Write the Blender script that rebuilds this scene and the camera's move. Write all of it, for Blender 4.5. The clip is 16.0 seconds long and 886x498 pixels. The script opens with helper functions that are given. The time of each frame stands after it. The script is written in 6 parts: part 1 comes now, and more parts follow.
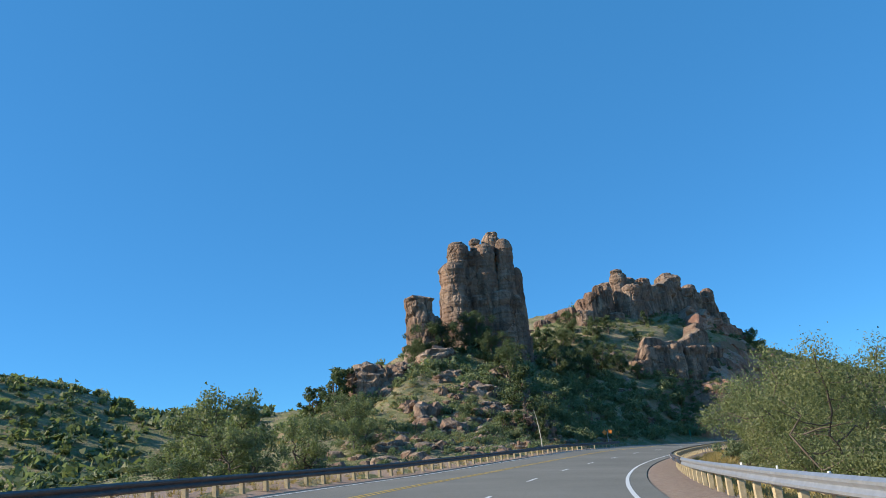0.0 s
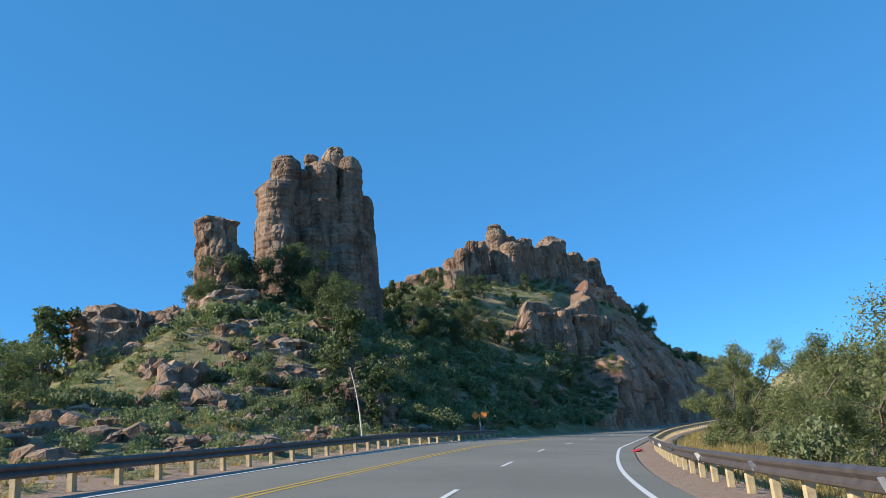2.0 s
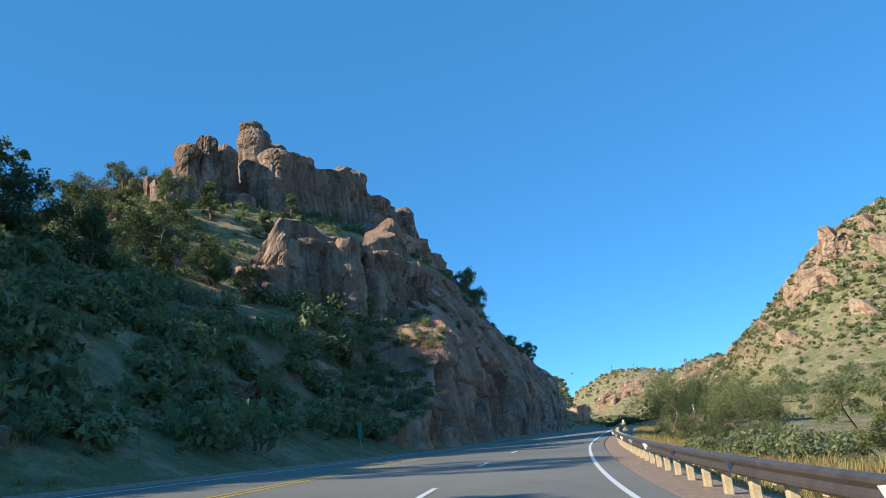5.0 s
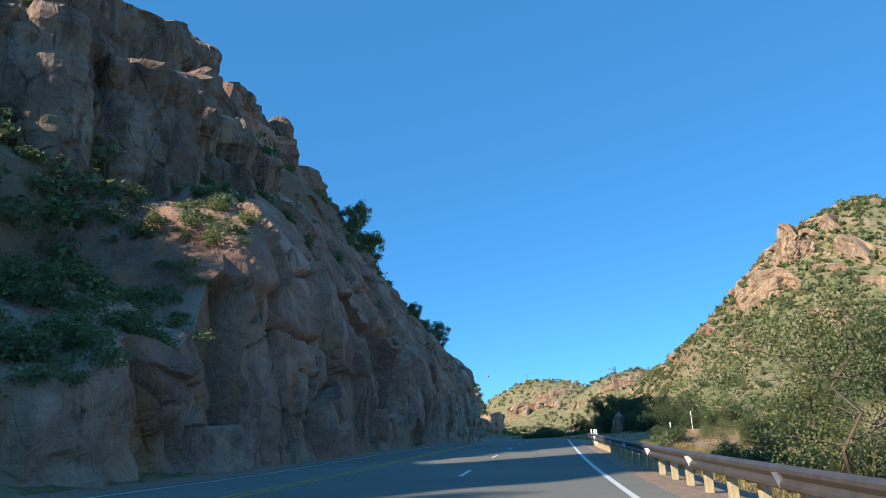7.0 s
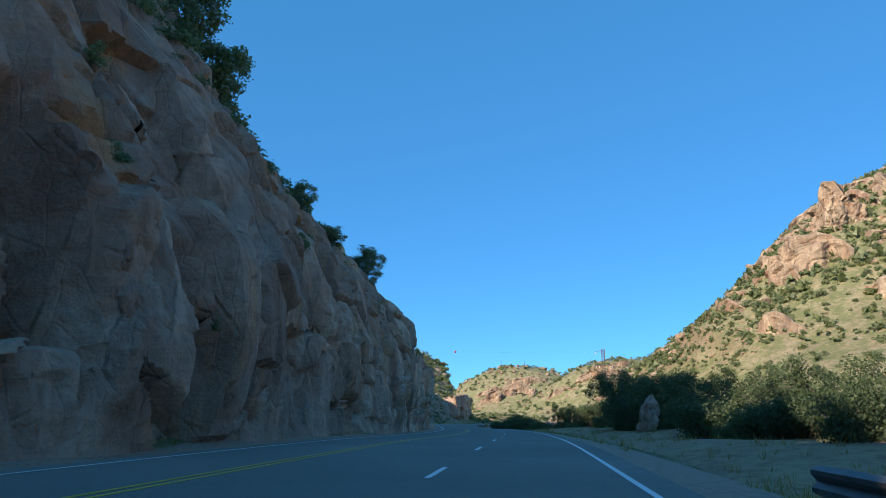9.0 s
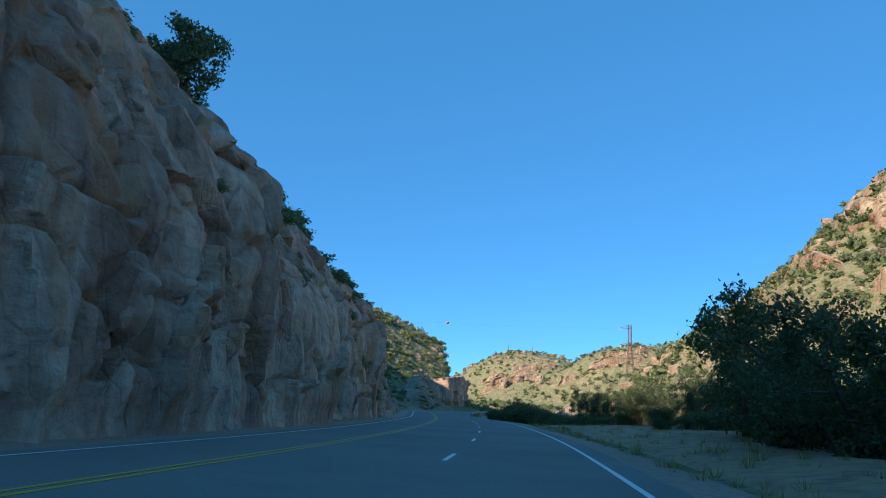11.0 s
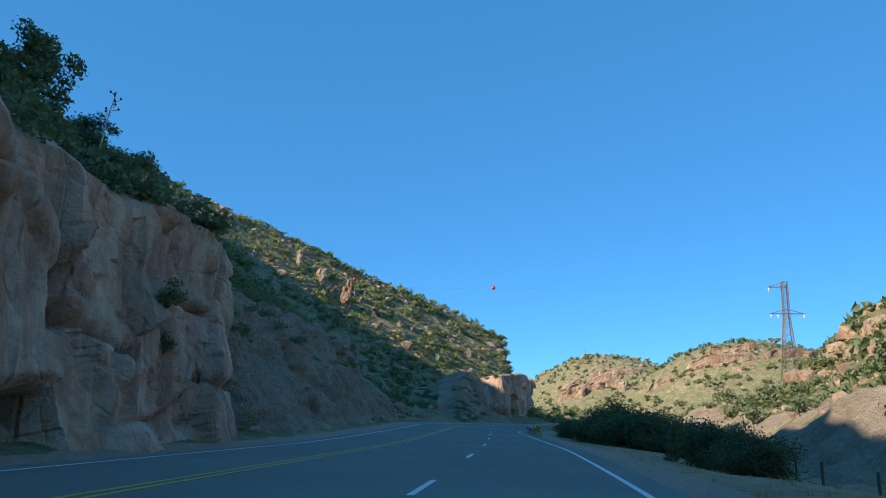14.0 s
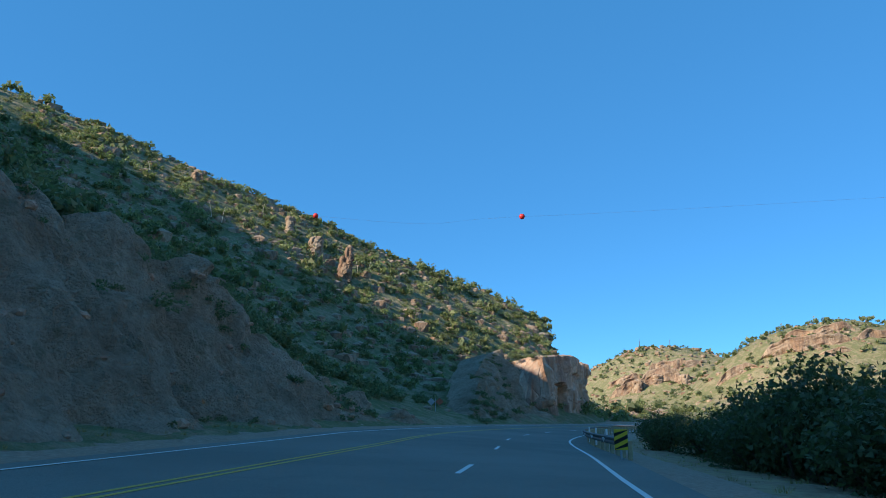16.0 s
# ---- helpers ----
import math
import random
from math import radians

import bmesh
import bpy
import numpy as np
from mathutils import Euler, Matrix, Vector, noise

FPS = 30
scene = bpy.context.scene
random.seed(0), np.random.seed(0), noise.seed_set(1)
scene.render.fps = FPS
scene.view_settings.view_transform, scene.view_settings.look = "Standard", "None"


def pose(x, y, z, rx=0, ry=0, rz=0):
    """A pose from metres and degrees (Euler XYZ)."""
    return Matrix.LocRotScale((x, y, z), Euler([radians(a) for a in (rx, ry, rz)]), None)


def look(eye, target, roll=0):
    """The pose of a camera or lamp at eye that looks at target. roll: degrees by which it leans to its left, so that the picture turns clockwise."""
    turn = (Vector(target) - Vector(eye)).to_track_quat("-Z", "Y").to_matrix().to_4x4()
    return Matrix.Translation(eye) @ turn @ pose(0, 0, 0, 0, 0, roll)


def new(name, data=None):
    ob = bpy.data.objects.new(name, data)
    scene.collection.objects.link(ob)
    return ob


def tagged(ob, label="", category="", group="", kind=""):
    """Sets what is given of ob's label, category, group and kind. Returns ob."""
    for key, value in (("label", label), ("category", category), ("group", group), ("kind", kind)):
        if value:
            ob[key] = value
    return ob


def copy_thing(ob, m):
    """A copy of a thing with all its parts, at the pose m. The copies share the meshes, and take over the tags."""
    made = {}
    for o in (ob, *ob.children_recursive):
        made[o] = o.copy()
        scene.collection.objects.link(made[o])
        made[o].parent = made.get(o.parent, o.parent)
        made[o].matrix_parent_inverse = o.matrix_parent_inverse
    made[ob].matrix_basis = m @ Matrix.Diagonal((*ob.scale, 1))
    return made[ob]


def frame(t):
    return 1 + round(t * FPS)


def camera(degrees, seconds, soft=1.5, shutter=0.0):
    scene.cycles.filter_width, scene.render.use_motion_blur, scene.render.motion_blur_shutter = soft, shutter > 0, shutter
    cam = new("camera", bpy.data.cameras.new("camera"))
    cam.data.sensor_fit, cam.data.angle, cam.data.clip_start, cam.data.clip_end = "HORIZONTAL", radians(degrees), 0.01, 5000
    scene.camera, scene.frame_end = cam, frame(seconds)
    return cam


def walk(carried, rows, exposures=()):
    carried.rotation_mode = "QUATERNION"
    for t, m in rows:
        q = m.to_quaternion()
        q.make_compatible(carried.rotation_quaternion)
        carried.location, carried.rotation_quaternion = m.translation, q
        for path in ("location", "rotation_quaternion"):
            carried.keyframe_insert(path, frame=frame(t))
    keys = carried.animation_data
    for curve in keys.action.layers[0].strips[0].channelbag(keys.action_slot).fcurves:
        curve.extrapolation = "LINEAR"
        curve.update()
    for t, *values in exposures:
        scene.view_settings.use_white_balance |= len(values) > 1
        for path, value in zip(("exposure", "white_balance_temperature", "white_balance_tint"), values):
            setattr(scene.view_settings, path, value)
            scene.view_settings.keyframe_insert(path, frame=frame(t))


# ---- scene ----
cam = camera(62.00, 16.0, 0.9)
ROWS = [
    (0.0, 0.35, 0.24, 1.20, -0.23, 16.07, -4.75),
    (0.5, 1.40, 11.15, 1.22, -3.50, 15.66, -5.20),
    (1.0, 3.11, 22.03, 1.27, -6.19, 15.71, -5.12),
    (1.5, 5.33, 32.73, 1.30, -8.18, 15.50, -4.59),
    (2.0, 7.95, 43.23, 1.28, -10.26, 14.69, -4.63),
    (2.5, 10.95, 53.67, 1.33, -12.62, 14.37, -4.61),
    (3.0, 14.35, 64.08, 1.37, -14.78, 15.27, -4.55),
    (3.5, 17.80, 73.92, 1.48, -16.86, 15.58, -5.01),
    (4.0, 22.02, 83.77, 1.55, -19.36, 15.28, -5.58),
    (4.5, 26.59, 93.48, 1.59, -22.39, 14.85, -5.74),
    (7.0, 54.10, 139.74, 1.90, -31.13, 14.53, -2.57),
    (7.5, 60.73, 148.75, 1.98, -32.08, 14.44, -1.74),
    (8.0, 67.64, 157.76, 2.08, -32.40, 14.03, -0.74),
    (10.5, 104.44, 203.27, 2.66, -32.02, 12.42, 1.82),
    (11.0, 112.03, 212.58, 2.64, -31.57, 12.19, 2.45),
    (11.5, 119.55, 221.96, 2.61, -30.50, 12.18, 2.68),
    (12.0, 126.89, 231.38, 2.58, -29.78, 12.24, 2.67),
    (12.5, 133.98, 240.86, 2.57, -29.01, 12.20, 2.70),
    (13.0, 140.82, 250.38, 2.56, -27.98, 12.17, 2.62),
    (13.5, 147.46, 259.99, 2.57, -26.87, 12.64, 2.42),
    (14.0, 153.98, 269.68, 2.58, -25.88, 12.91, 1.79),
    (14.5, 160.40, 279.47, 2.58, -25.18, 12.79, 1.20),
    (15.0, 166.68, 289.36, 2.56, -24.21, 12.41, 1.09),
    (15.5, 172.83, 299.32, 2.53, -23.19, 12.48, 0.93),
    (16.0, 178.90, 309.37, 2.48, -22.39, 12.99, 0.37),
]
walk(cam, [(t, pose(x, y, z, 90 + pitch, 0, yaw) @ pose(0, 0, 0, 0, 0, roll)) for t, x, y, z, yaw, pitch, roll in ROWS],
     [(0.0, 0.44), (1.5, 0.5), (2.5, 0.56), (4.5, 0.6), (7.0, 0.58), (11.0, 0.55), (16.0, 0.53)])

# ---- light ----
SUN_AZ, SUN_EL = -97.0, 26.5
world = bpy.data.worlds.new("sky")
scene.world = world
world.use_nodes = True
sky = world.node_tree.nodes.new("ShaderNodeTexSky")
sky.sky_type, sky.sun_disc = "NISHITA", False
sky.sun_elevation, sky.sun_rotation = radians(SUN_EL), radians(SUN_AZ)
sky.altitude, sky.air_density, sky.dust_density, sky.ozone_density = 1200, 0.85, 0.0, 3.0
back = world.node_tree.nodes["Background"]
back.inputs["Strength"].default_value = 0.155
tint = world.node_tree.nodes.new("ShaderNodeMix")
tint.data_type, tint.blend_type = "RGBA", "MULTIPLY"
tint.inputs[0].default_value, tint.inputs[7].default_value = 1.0, (0.38, 0.79, 1.06, 1)
world.node_tree.links.new(sky.outputs["Color"], tint.inputs[6])
even = world.node_tree.nodes.new("ShaderNodeMix")
even.data_type = "RGBA"
even.inputs[0].default_value, even.inputs[7].default_value = 0.55, (0.27, 1.47, 3.22, 1)
world.node_tree.links.new(tint.outputs[2], even.inputs[6])
world.node_tree.links.new(even.outputs[2], back.inputs["Color"])
sun = new("sun", bpy.data.lights.new("sun", "SUN"))
sun.data.energy, sun.data.angle, sun.data.color = 5.0, radians(0.5), (1.0, 0.88, 0.70)
to_sun = Vector((math.sin(radians(SUN_AZ)) * math.cos(radians(SUN_EL)), math.cos(radians(SUN_AZ)) * math.cos(radians(SUN_EL)), math.sin(radians(SUN_EL))))
sun.matrix_world = look(to_sun * 300, (0, 0, 0))


# ---- materials ----
def material(name, build):
    m = bpy.data.materials.new(name)
    m.use_nodes = True
    nt = m.node_tree
    bsdf = nt.nodes["Principled BSDF"]
    build(nt, bsdf)
    return m


def node(nt, kind, **values):
    n = nt.nodes.new(kind)
    for key, value in values.items():
        if key in n.inputs:
            n.inputs[key].default_value = value
    return n


def coords(nt, scale=(1, 1, 1), space="Object"):
    tc = nt.nodes.new("ShaderNodeTexCoord")
    mp = nt.nodes.new("ShaderNodeMapping")
    mp.inputs["Scale"].default_value = scale
    nt.links.new(tc.outputs[space], mp.inputs["Vector"])
    return mp.outputs["Vector"]


def world_coords(nt, scale=(1, 1, 1)):
    g = nt.nodes.new("ShaderNodeNewGeometry")
    mp = nt.nodes.new("ShaderNodeMapping")
    mp.inputs["Scale"].default_value = scale
    nt.links.new(g.outputs["Position"], mp.inputs["Vector"])
    return mp.outputs["Vector"]


def noise_of(nt, vec, scale, detail=6, rough=0.55):
    n = node(nt, "ShaderNodeTexNoise", Scale=scale, Detail=detail, Roughness=rough)
    nt.links.new(vec, n.inputs["Vector"])
    return n.outputs["Fac"]


def ramp(nt, fac, stops):
    r = nt.nodes.new("ShaderNodeValToRGB")
    els = r.color_ramp.elements
    while len(els) < len(stops):
        els.new(0.5)
    for e, (p, c) in zip(els, stops):
        e.position = p
        e.color = (*c, 1) if len(c) == 3 else c
    nt.links.new(fac, r.inputs["Fac"])
    return r.outputs["Color"]


def blend(nt, fac, a, b, mode="MIX"):
    m = nt.nodes.new("ShaderNodeMix")
    m.data_type, m.blend_type = "RGBA", mode
    for socket, value in ((m.inputs[0], fac), (m.inputs[6], a), (m.inputs[7], b)):
        if isinstance(value, (int, float)):
            socket.default_value = value
        elif isinstance(value, tuple):
            socket.default_value = (*value, 1)
        else:
            nt.links.new(value, socket)
    return m.outputs[2]


def bump(nt, bsdf, height, strength, distance):
    b = node(nt, "ShaderNodeBump", Strength=strength, Distance=distance)
    nt.links.new(height, b.inputs["Height"])
    nt.links.new(b.outputs["Normal"], bsdf.inputs["Normal"])


def mul(nt, a, b, op="MULTIPLY"):
    m = nt.nodes.new("ShaderNodeMath")
    m.operation = op
    for socket, value in zip(m.inputs, (a, b)):
        if isinstance(value, (int, float)):
            socket.default_value = value
        else:
            nt.links.new(value, socket)
    return m.outputs[0]


def upness(nt, lo, hi):
    g = nt.nodes.new("ShaderNodeNewGeometry")
    sep = nt.nodes.new("ShaderNodeSeparateXYZ")
    nt.links.new(g.outputs["True Normal"], sep.inputs[0])
    mr = node(nt, "ShaderNodeMapRange")
    mr.inputs["From Min"].default_value, mr.inputs["From Max"].default_value = lo, hi
    nt.links.new(sep.outputs["Z"], mr.inputs["Value"])
    return mr.outputs["Result"]


def rock_material(name, red, tan, grey, dark, stain=(0.30, 0.13, 0.06), streaky=0.6, beds=0.22, bands=0.0, cells=0.42, web=0.75, deep=0.35, turns=None):
    def build(nt, bsdf):
        v = world_coords(nt)
        tall = world_coords(nt, (1, 1, 0.22))
        flat = world_coords(nt, (0.5, 0.5, 2.2))
        base = ramp(nt, noise_of(nt, v, 0.16, 4), [(0.3, red), (0.5, tan), (0.72, grey)])
        if bands:
            column = ramp(nt, noise_of(nt, world_coords(nt, (1, 1, 0.09)), 0.55, 3, 0.5), [(0.30, dark), (0.42, red), (0.5, tan), (0.58, grey), (0.66, stain), (0.74, tan)])
            base = blend(nt, bands, base, column)
        if turns:
            sep = nt.nodes.new("ShaderNodeSeparateXYZ")
            nt.links.new(v, sep.inputs[0])
            span = node(nt, "ShaderNodeMapRange")
            span.inputs["From Min"].default_value, span.inputs["From Max"].default_value = turns[0], turns[1]
            nt.links.new(mul(nt, sep.outputs["X"], mul(nt, noise_of(nt, v, 0.12, 3), 40.0), "ADD"), span.inputs["Value"])
            older = ramp(nt, noise_of(nt, v, 0.22, 4), [(0.3, (0.30, 0.16, 0.115)), (0.5, (0.42, 0.255, 0.185)), (0.7, (0.52, 0.36, 0.275))])
            base = blend(nt, span.outputs["Result"], older, base)
        slab = node(nt, "ShaderNodeTexVoronoi", Scale=cells)
        wob = node(nt, "ShaderNodeTexNoise", Scale=0.5, Detail=4)
        nt.links.new(v, wob.inputs["Vector"])
        bent = blend(nt, 0.35, world_coords(nt, (1, 1, 0.55)), wob.outputs["Color"], "ADD")
        nt.links.new(bent, slab.inputs["Vector"])
        one = nt.nodes.new("ShaderNodeSeparateColor")
        nt.links.new(slab.outputs["Color"], one.inputs[0])
        base = blend(nt, 0.8, base, ramp(nt, one.outputs[0], [(0.0, (0.62, 0.58, 0.56)), (0.5, (1, 1, 1)), (1.0, (1.22, 1.2, 1.15))]), "MULTIPLY")
        fine = ramp(nt, noise_of(nt, v, 1.7, 8, 0.65), [(0.25, (0.55, 0.52, 0.5)), (0.55, (1, 1, 1)), (0.8, (1.25, 1.2, 1.12))])
        c = blend(nt, 0.75, base, fine, "MULTIPLY")
        joint = node(nt, "ShaderNodeTexVoronoi", Scale=cells)
        joint.feature = "DISTANCE_TO_EDGE"
        nt.links.new(bent, joint.inputs["Vector"])
        seam = ramp(nt, joint.outputs["Distance"], [(0.0, (1, 1, 1)), (0.035, (0, 0, 0))])
        broken = ramp(nt, noise_of(nt, v, 0.8, 4), [(0.45, (0, 0, 0)), (0.6, (1, 1, 1))])
        c = blend(nt, mul(nt, mul(nt, seam, broken), web), c, dark)
        streak = ramp(nt, noise_of(nt, tall, 0.75, 5, 0.6), [(0.46, (0, 0, 0)), (0.62, (1, 1, 1))])
        c = blend(nt, mul(nt, streak, streaky), c, dark)
        ochre = ramp(nt, noise_of(nt, tall, 0.42, 4, 0.5), [(0.56, (0, 0, 0)), (0.68, (1, 1, 1))])
        c = blend(nt, mul(nt, ochre, 0.55), c, stain)
        lichen = ramp(nt, noise_of(nt, v, 3.6, 5, 0.7), [(0.60, (0, 0, 0)), (0.72, (1, 1, 1))])
        c = blend(nt, mul(nt, lichen, 0.35), c, (0.33, 0.33, 0.27))
        # dust on upward faces, its colour raised to make tops look sunlit
        dust_and_sun = mul(nt, upness(nt, 0.6, 0.95), 0.45)
        c = blend(nt, dust_and_sun, c, (0.43, 0.345, 0.25))
        nt.links.new(c, bsdf.inputs["Base Color"])
        bsdf.inputs["Roughness"].default_value = 0.9
        bsdf.inputs["Specular IOR Level"].default_value = 0.25
        cr = node(nt, "ShaderNodeTexVoronoi", Scale=0.9)
        cr.feature = "DISTANCE_TO_EDGE"
        nt.links.new(blend(nt, 0.5, tall, v), cr.inputs["Vector"])
        crack = ramp(nt, cr.outputs["Distance"], [(0.0, (0, 0, 0)), (0.05, (1, 1, 1))])
        h = mul(nt, mul(nt, noise_of(nt, v, 2.2, 9, 0.62), mul(nt, noise_of(nt, flat, 1.3, 6), beds), "ADD"), mul(nt, crack, 0.25 * web), "ADD")
        h = mul(nt, h, mul(nt, mul(nt, seam, broken), -0.5), "ADD")
        bump(nt, bsdf, h, 0.9, deep)
    return material(name, build)


ROCK = rock_material("red_rock", (0.225, 0.138, 0.10), (0.31, 0.213, 0.155), (0.41, 0.315, 0.24), (0.085, 0.056, 0.042), (0.27, 0.165, 0.108), 0.7)
CUT = rock_material("cut_rock", (0.51, 0.285, 0.20), (0.62, 0.425, 0.31), (0.60, 0.48, 0.38), (0.23, 0.135, 0.095), (0.52, 0.25, 0.11), 0.42, 0.06, 0.7, 0.34, 0.5, 0.3, (108, 138))
HILLROCK = rock_material("hill_rock", (0.33, 0.20, 0.135), (0.42, 0.30, 0.205), (0.42, 0.335, 0.25), (0.15, 0.095, 0.073), (0.34, 0.18, 0.10), 0.6, 0.22, 0.0, 0.3, 0.6)


def ground_build(nt, bsdf):
    v = world_coords(nt)
    big = ramp(nt, noise_of(nt, v, 0.035, 5), [(0.35, (0.37, 0.295, 0.195)), (0.5, (0.37, 0.315, 0.19)), (0.65, (0.30, 0.275, 0.145))])
    mid = ramp(nt, noise_of(nt, v, 0.45, 7, 0.65), [(0.3, (0.55, 0.52, 0.48)), (0.55, (1, 1, 1)), (0.75, (1.15, 1.1, 1.0))])
    c = blend(nt, 0.8, big, mid, "MULTIPLY")
    scrub = ramp(nt, noise_of(nt, v, 0.24, 8, 0.7), [(0.43, (0, 0, 0)), (0.54, (1, 1, 1))])
    c = blend(nt, mul(nt, scrub, 0.75), c, (0.16, 0.185, 0.07))
    tufts = ramp(nt, noise_of(nt, v, 1.3, 5, 0.7), [(0.5, (0, 0, 0)), (0.57, (1, 1, 1))])
    c = blend(nt, mul(nt, tufts, 0.6), c, (0.15, 0.17, 0.085))
    stone = ramp(nt, noise_of(nt, v, 0.8, 9, 0.75), [(0.53, (0, 0, 0)), (0.61, (1, 1, 1))])
    c = blend(nt, mul(nt, stone, 0.75), c, (0.40, 0.27, 0.18))
    steep = ramp(nt, upness(nt, 0.45, 0.68), [(0.0, (1, 1, 1)), (1.0, (0, 0, 0))])
    c = blend(nt, mul(nt, steep, 0.75), c, (0.29, 0.18, 0.125))
    nt.links.new(c, bsdf.inputs["Base Color"])
    bsdf.inputs["Roughness"].default_value = 0.95
    bsdf.inputs["Specular IOR Level"].default_value = 0.15
    bump(nt, bsdf, mul(nt, noise_of(nt, v, 0.9, 9, 0.7), noise_of(nt, v, 6.0, 4), "ADD"), 0.8, 0.4)


GROUND = material("dry_hillside", ground_build)


def gravel_build(nt, bsdf):
    v = world_coords(nt)
    c = ramp(nt, noise_of(nt, v, 5.0, 8, 0.75), [(0.3, (0.20, 0.128, 0.09)), (0.5, (0.36, 0.245, 0.172)), (0.7, (0.48, 0.35, 0.255))])
    grass = ramp(nt, noise_of(nt, v, 0.5, 6, 0.7), [(0.48, (0, 0, 0)), (0.62, (1, 1, 1))])
    c = blend(nt, mul(nt, grass, 0.4), c, (0.35, 0.275, 0.185))
    nt.links.new(c, bsdf.inputs["Base Color"])
    bsdf.inputs["Roughness"].default_value = 0.95
    bump(nt, bsdf, noise_of(nt, v, 9.0, 6, 0.7), 0.7, 0.08)


def verge_build(nt, bsdf):
    v = world_coords(nt)
    c = ramp(nt, noise_of(nt, v, 1.4, 8, 0.7), [(0.3, (0.25, 0.145, 0.09)), (0.5, (0.39, 0.25, 0.155)), (0.7, (0.48, 0.325, 0.205))])
    grass = ramp(nt, noise_of(nt, v, 0.35, 7, 0.7), [(0.47, (0, 0, 0)), (0.6, (1, 1, 1))])
    c = blend(nt, mul(nt, grass, 0.65), c, (0.43, 0.315, 0.165))
    nt.links.new(c, bsdf.inputs["Base Color"])
    bsdf.inputs["Roughness"].default_value = 0.95
    bsdf.inputs["Specular IOR Level"].default_value = 0.2
    bump(nt, bsdf, noise_of(nt, v, 6.0, 7, 0.7), 0.7, 0.12)


VERGE = material("dry_soil_verge", verge_build)
GRAVEL = material("gravel_shoulder", gravel_build)


def asphalt_build(nt, bsdf):
    v = world_coords(nt)
    c = ramp(nt, noise_of(nt, v, 0.12, 4), [(0.35, (0.192, 0.185, 0.158)), (0.65, (0.24, 0.231, 0.198))])
    grit = ramp(nt, noise_of(nt, v, 28.0, 4, 0.8), [(0.3, (0.6, 0.6, 0.6)), (0.7, (1.35, 1.35, 1.33))])
    c = blend(nt, 0.7, c, grit, "MULTIPLY")
    patch = ramp(nt, noise_of(nt, v, 0.6, 6, 0.7), [(0.55, (0, 0, 0)), (0.7, (1, 1, 1))])
    c = blend(nt, mul(nt, patch, 0.3), c, (0.14, 0.133, 0.123))
    nt.links.new(c, bsdf.inputs["Base Color"])
    bsdf.inputs["Roughness"].default_value = 0.85
    bsdf.inputs["Specular IOR Level"].default_value = 0.2
    bump(nt, bsdf, noise_of(nt, v, 30.0, 4, 0.8), 0.5, 0.012)


def bank_build(nt, bsdf):
    v = world_coords(nt)
    c = ramp(nt, noise_of(nt, v, 0.3, 6, 0.6), [(0.3, (0.38, 0.275, 0.19)), (0.5, (0.50, 0.385, 0.275)), (0.7, (0.58, 0.465, 0.345))])
    fine = ramp(nt, noise_of(nt, v, 2.6, 9, 0.7), [(0.3, (0.6, 0.57, 0.54)), (0.55, (1, 1, 1)), (0.78, (1.2, 1.17, 1.12))])
    c = blend(nt, 0.8, c, fine, "MULTIPLY")
    green = ramp(nt, noise_of(nt, v, 0.7, 7, 0.7), [(0.58, (0, 0, 0)), (0.66, (1, 1, 1))])
    c = blend(nt, mul(nt, green, 0.5), c, (0.15, 0.15, 0.075))
    nt.links.new(c, bsdf.inputs["Base Color"])
    bsdf.inputs["Roughness"].default_value = 0.95
    bsdf.inputs["Specular IOR Level"].default_value = 0.2
    bump(nt, bsdf, mul(nt, noise_of(nt, v, 2.0, 9, 0.7), noise_of(nt, v, 7.0, 4), "ADD"), 1.0, 0.5)


BANK = material("stony_earth_bank", bank_build)
ASPHALT = material("asphalt", asphalt_build)


def paint_material(name, colour, wear=0.5):
    def build(nt, bsdf):
        v = world_coords(nt)
        worn = ramp(nt, noise_of(nt, v, 7.0, 8, 0.75), [(wear, (1, 1, 1)), (wear + 0.14, (0, 0, 0))])
        c = blend(nt, worn, (0.10, 0.10, 0.095), colour)
        nt.links.new(c, bsdf.inputs["Base Color"])
        bsdf.inputs["Roughness"].default_value = 0.6
    return material(name, build)


WHITE_LINE = paint_material("white_road_paint", (0.74, 0.74, 0.71), 0.62)
YELLOW_LINE = paint_material("yellow_road_paint", (0.62, 0.40, 0.045), 0.60)


def plain(name, colour, rough=0.6, metal=0.0, vary=0.25, scale=6.0, bumpy=0.0):
    def build(nt, bsdf):
        v = coords(nt)
        lo = tuple(k * (1 - vary) for k in colour)
        hi = tuple(min(k * (1 + vary), 1) for k in colour)
        nt.links.new(ramp(nt, noise_of(nt, v, scale, 7, 0.65), [(0.3, lo), (0.7, hi)]), bsdf.inputs["Base Color"])
        bsdf.inputs["Roughness"].default_value, bsdf.inputs["Metallic"].default_value = rough, metal
        if bumpy:
            bump(nt, bsdf, noise_of(nt, v, scale * 3, 6), 0.6, bumpy)
    return material(name, build)


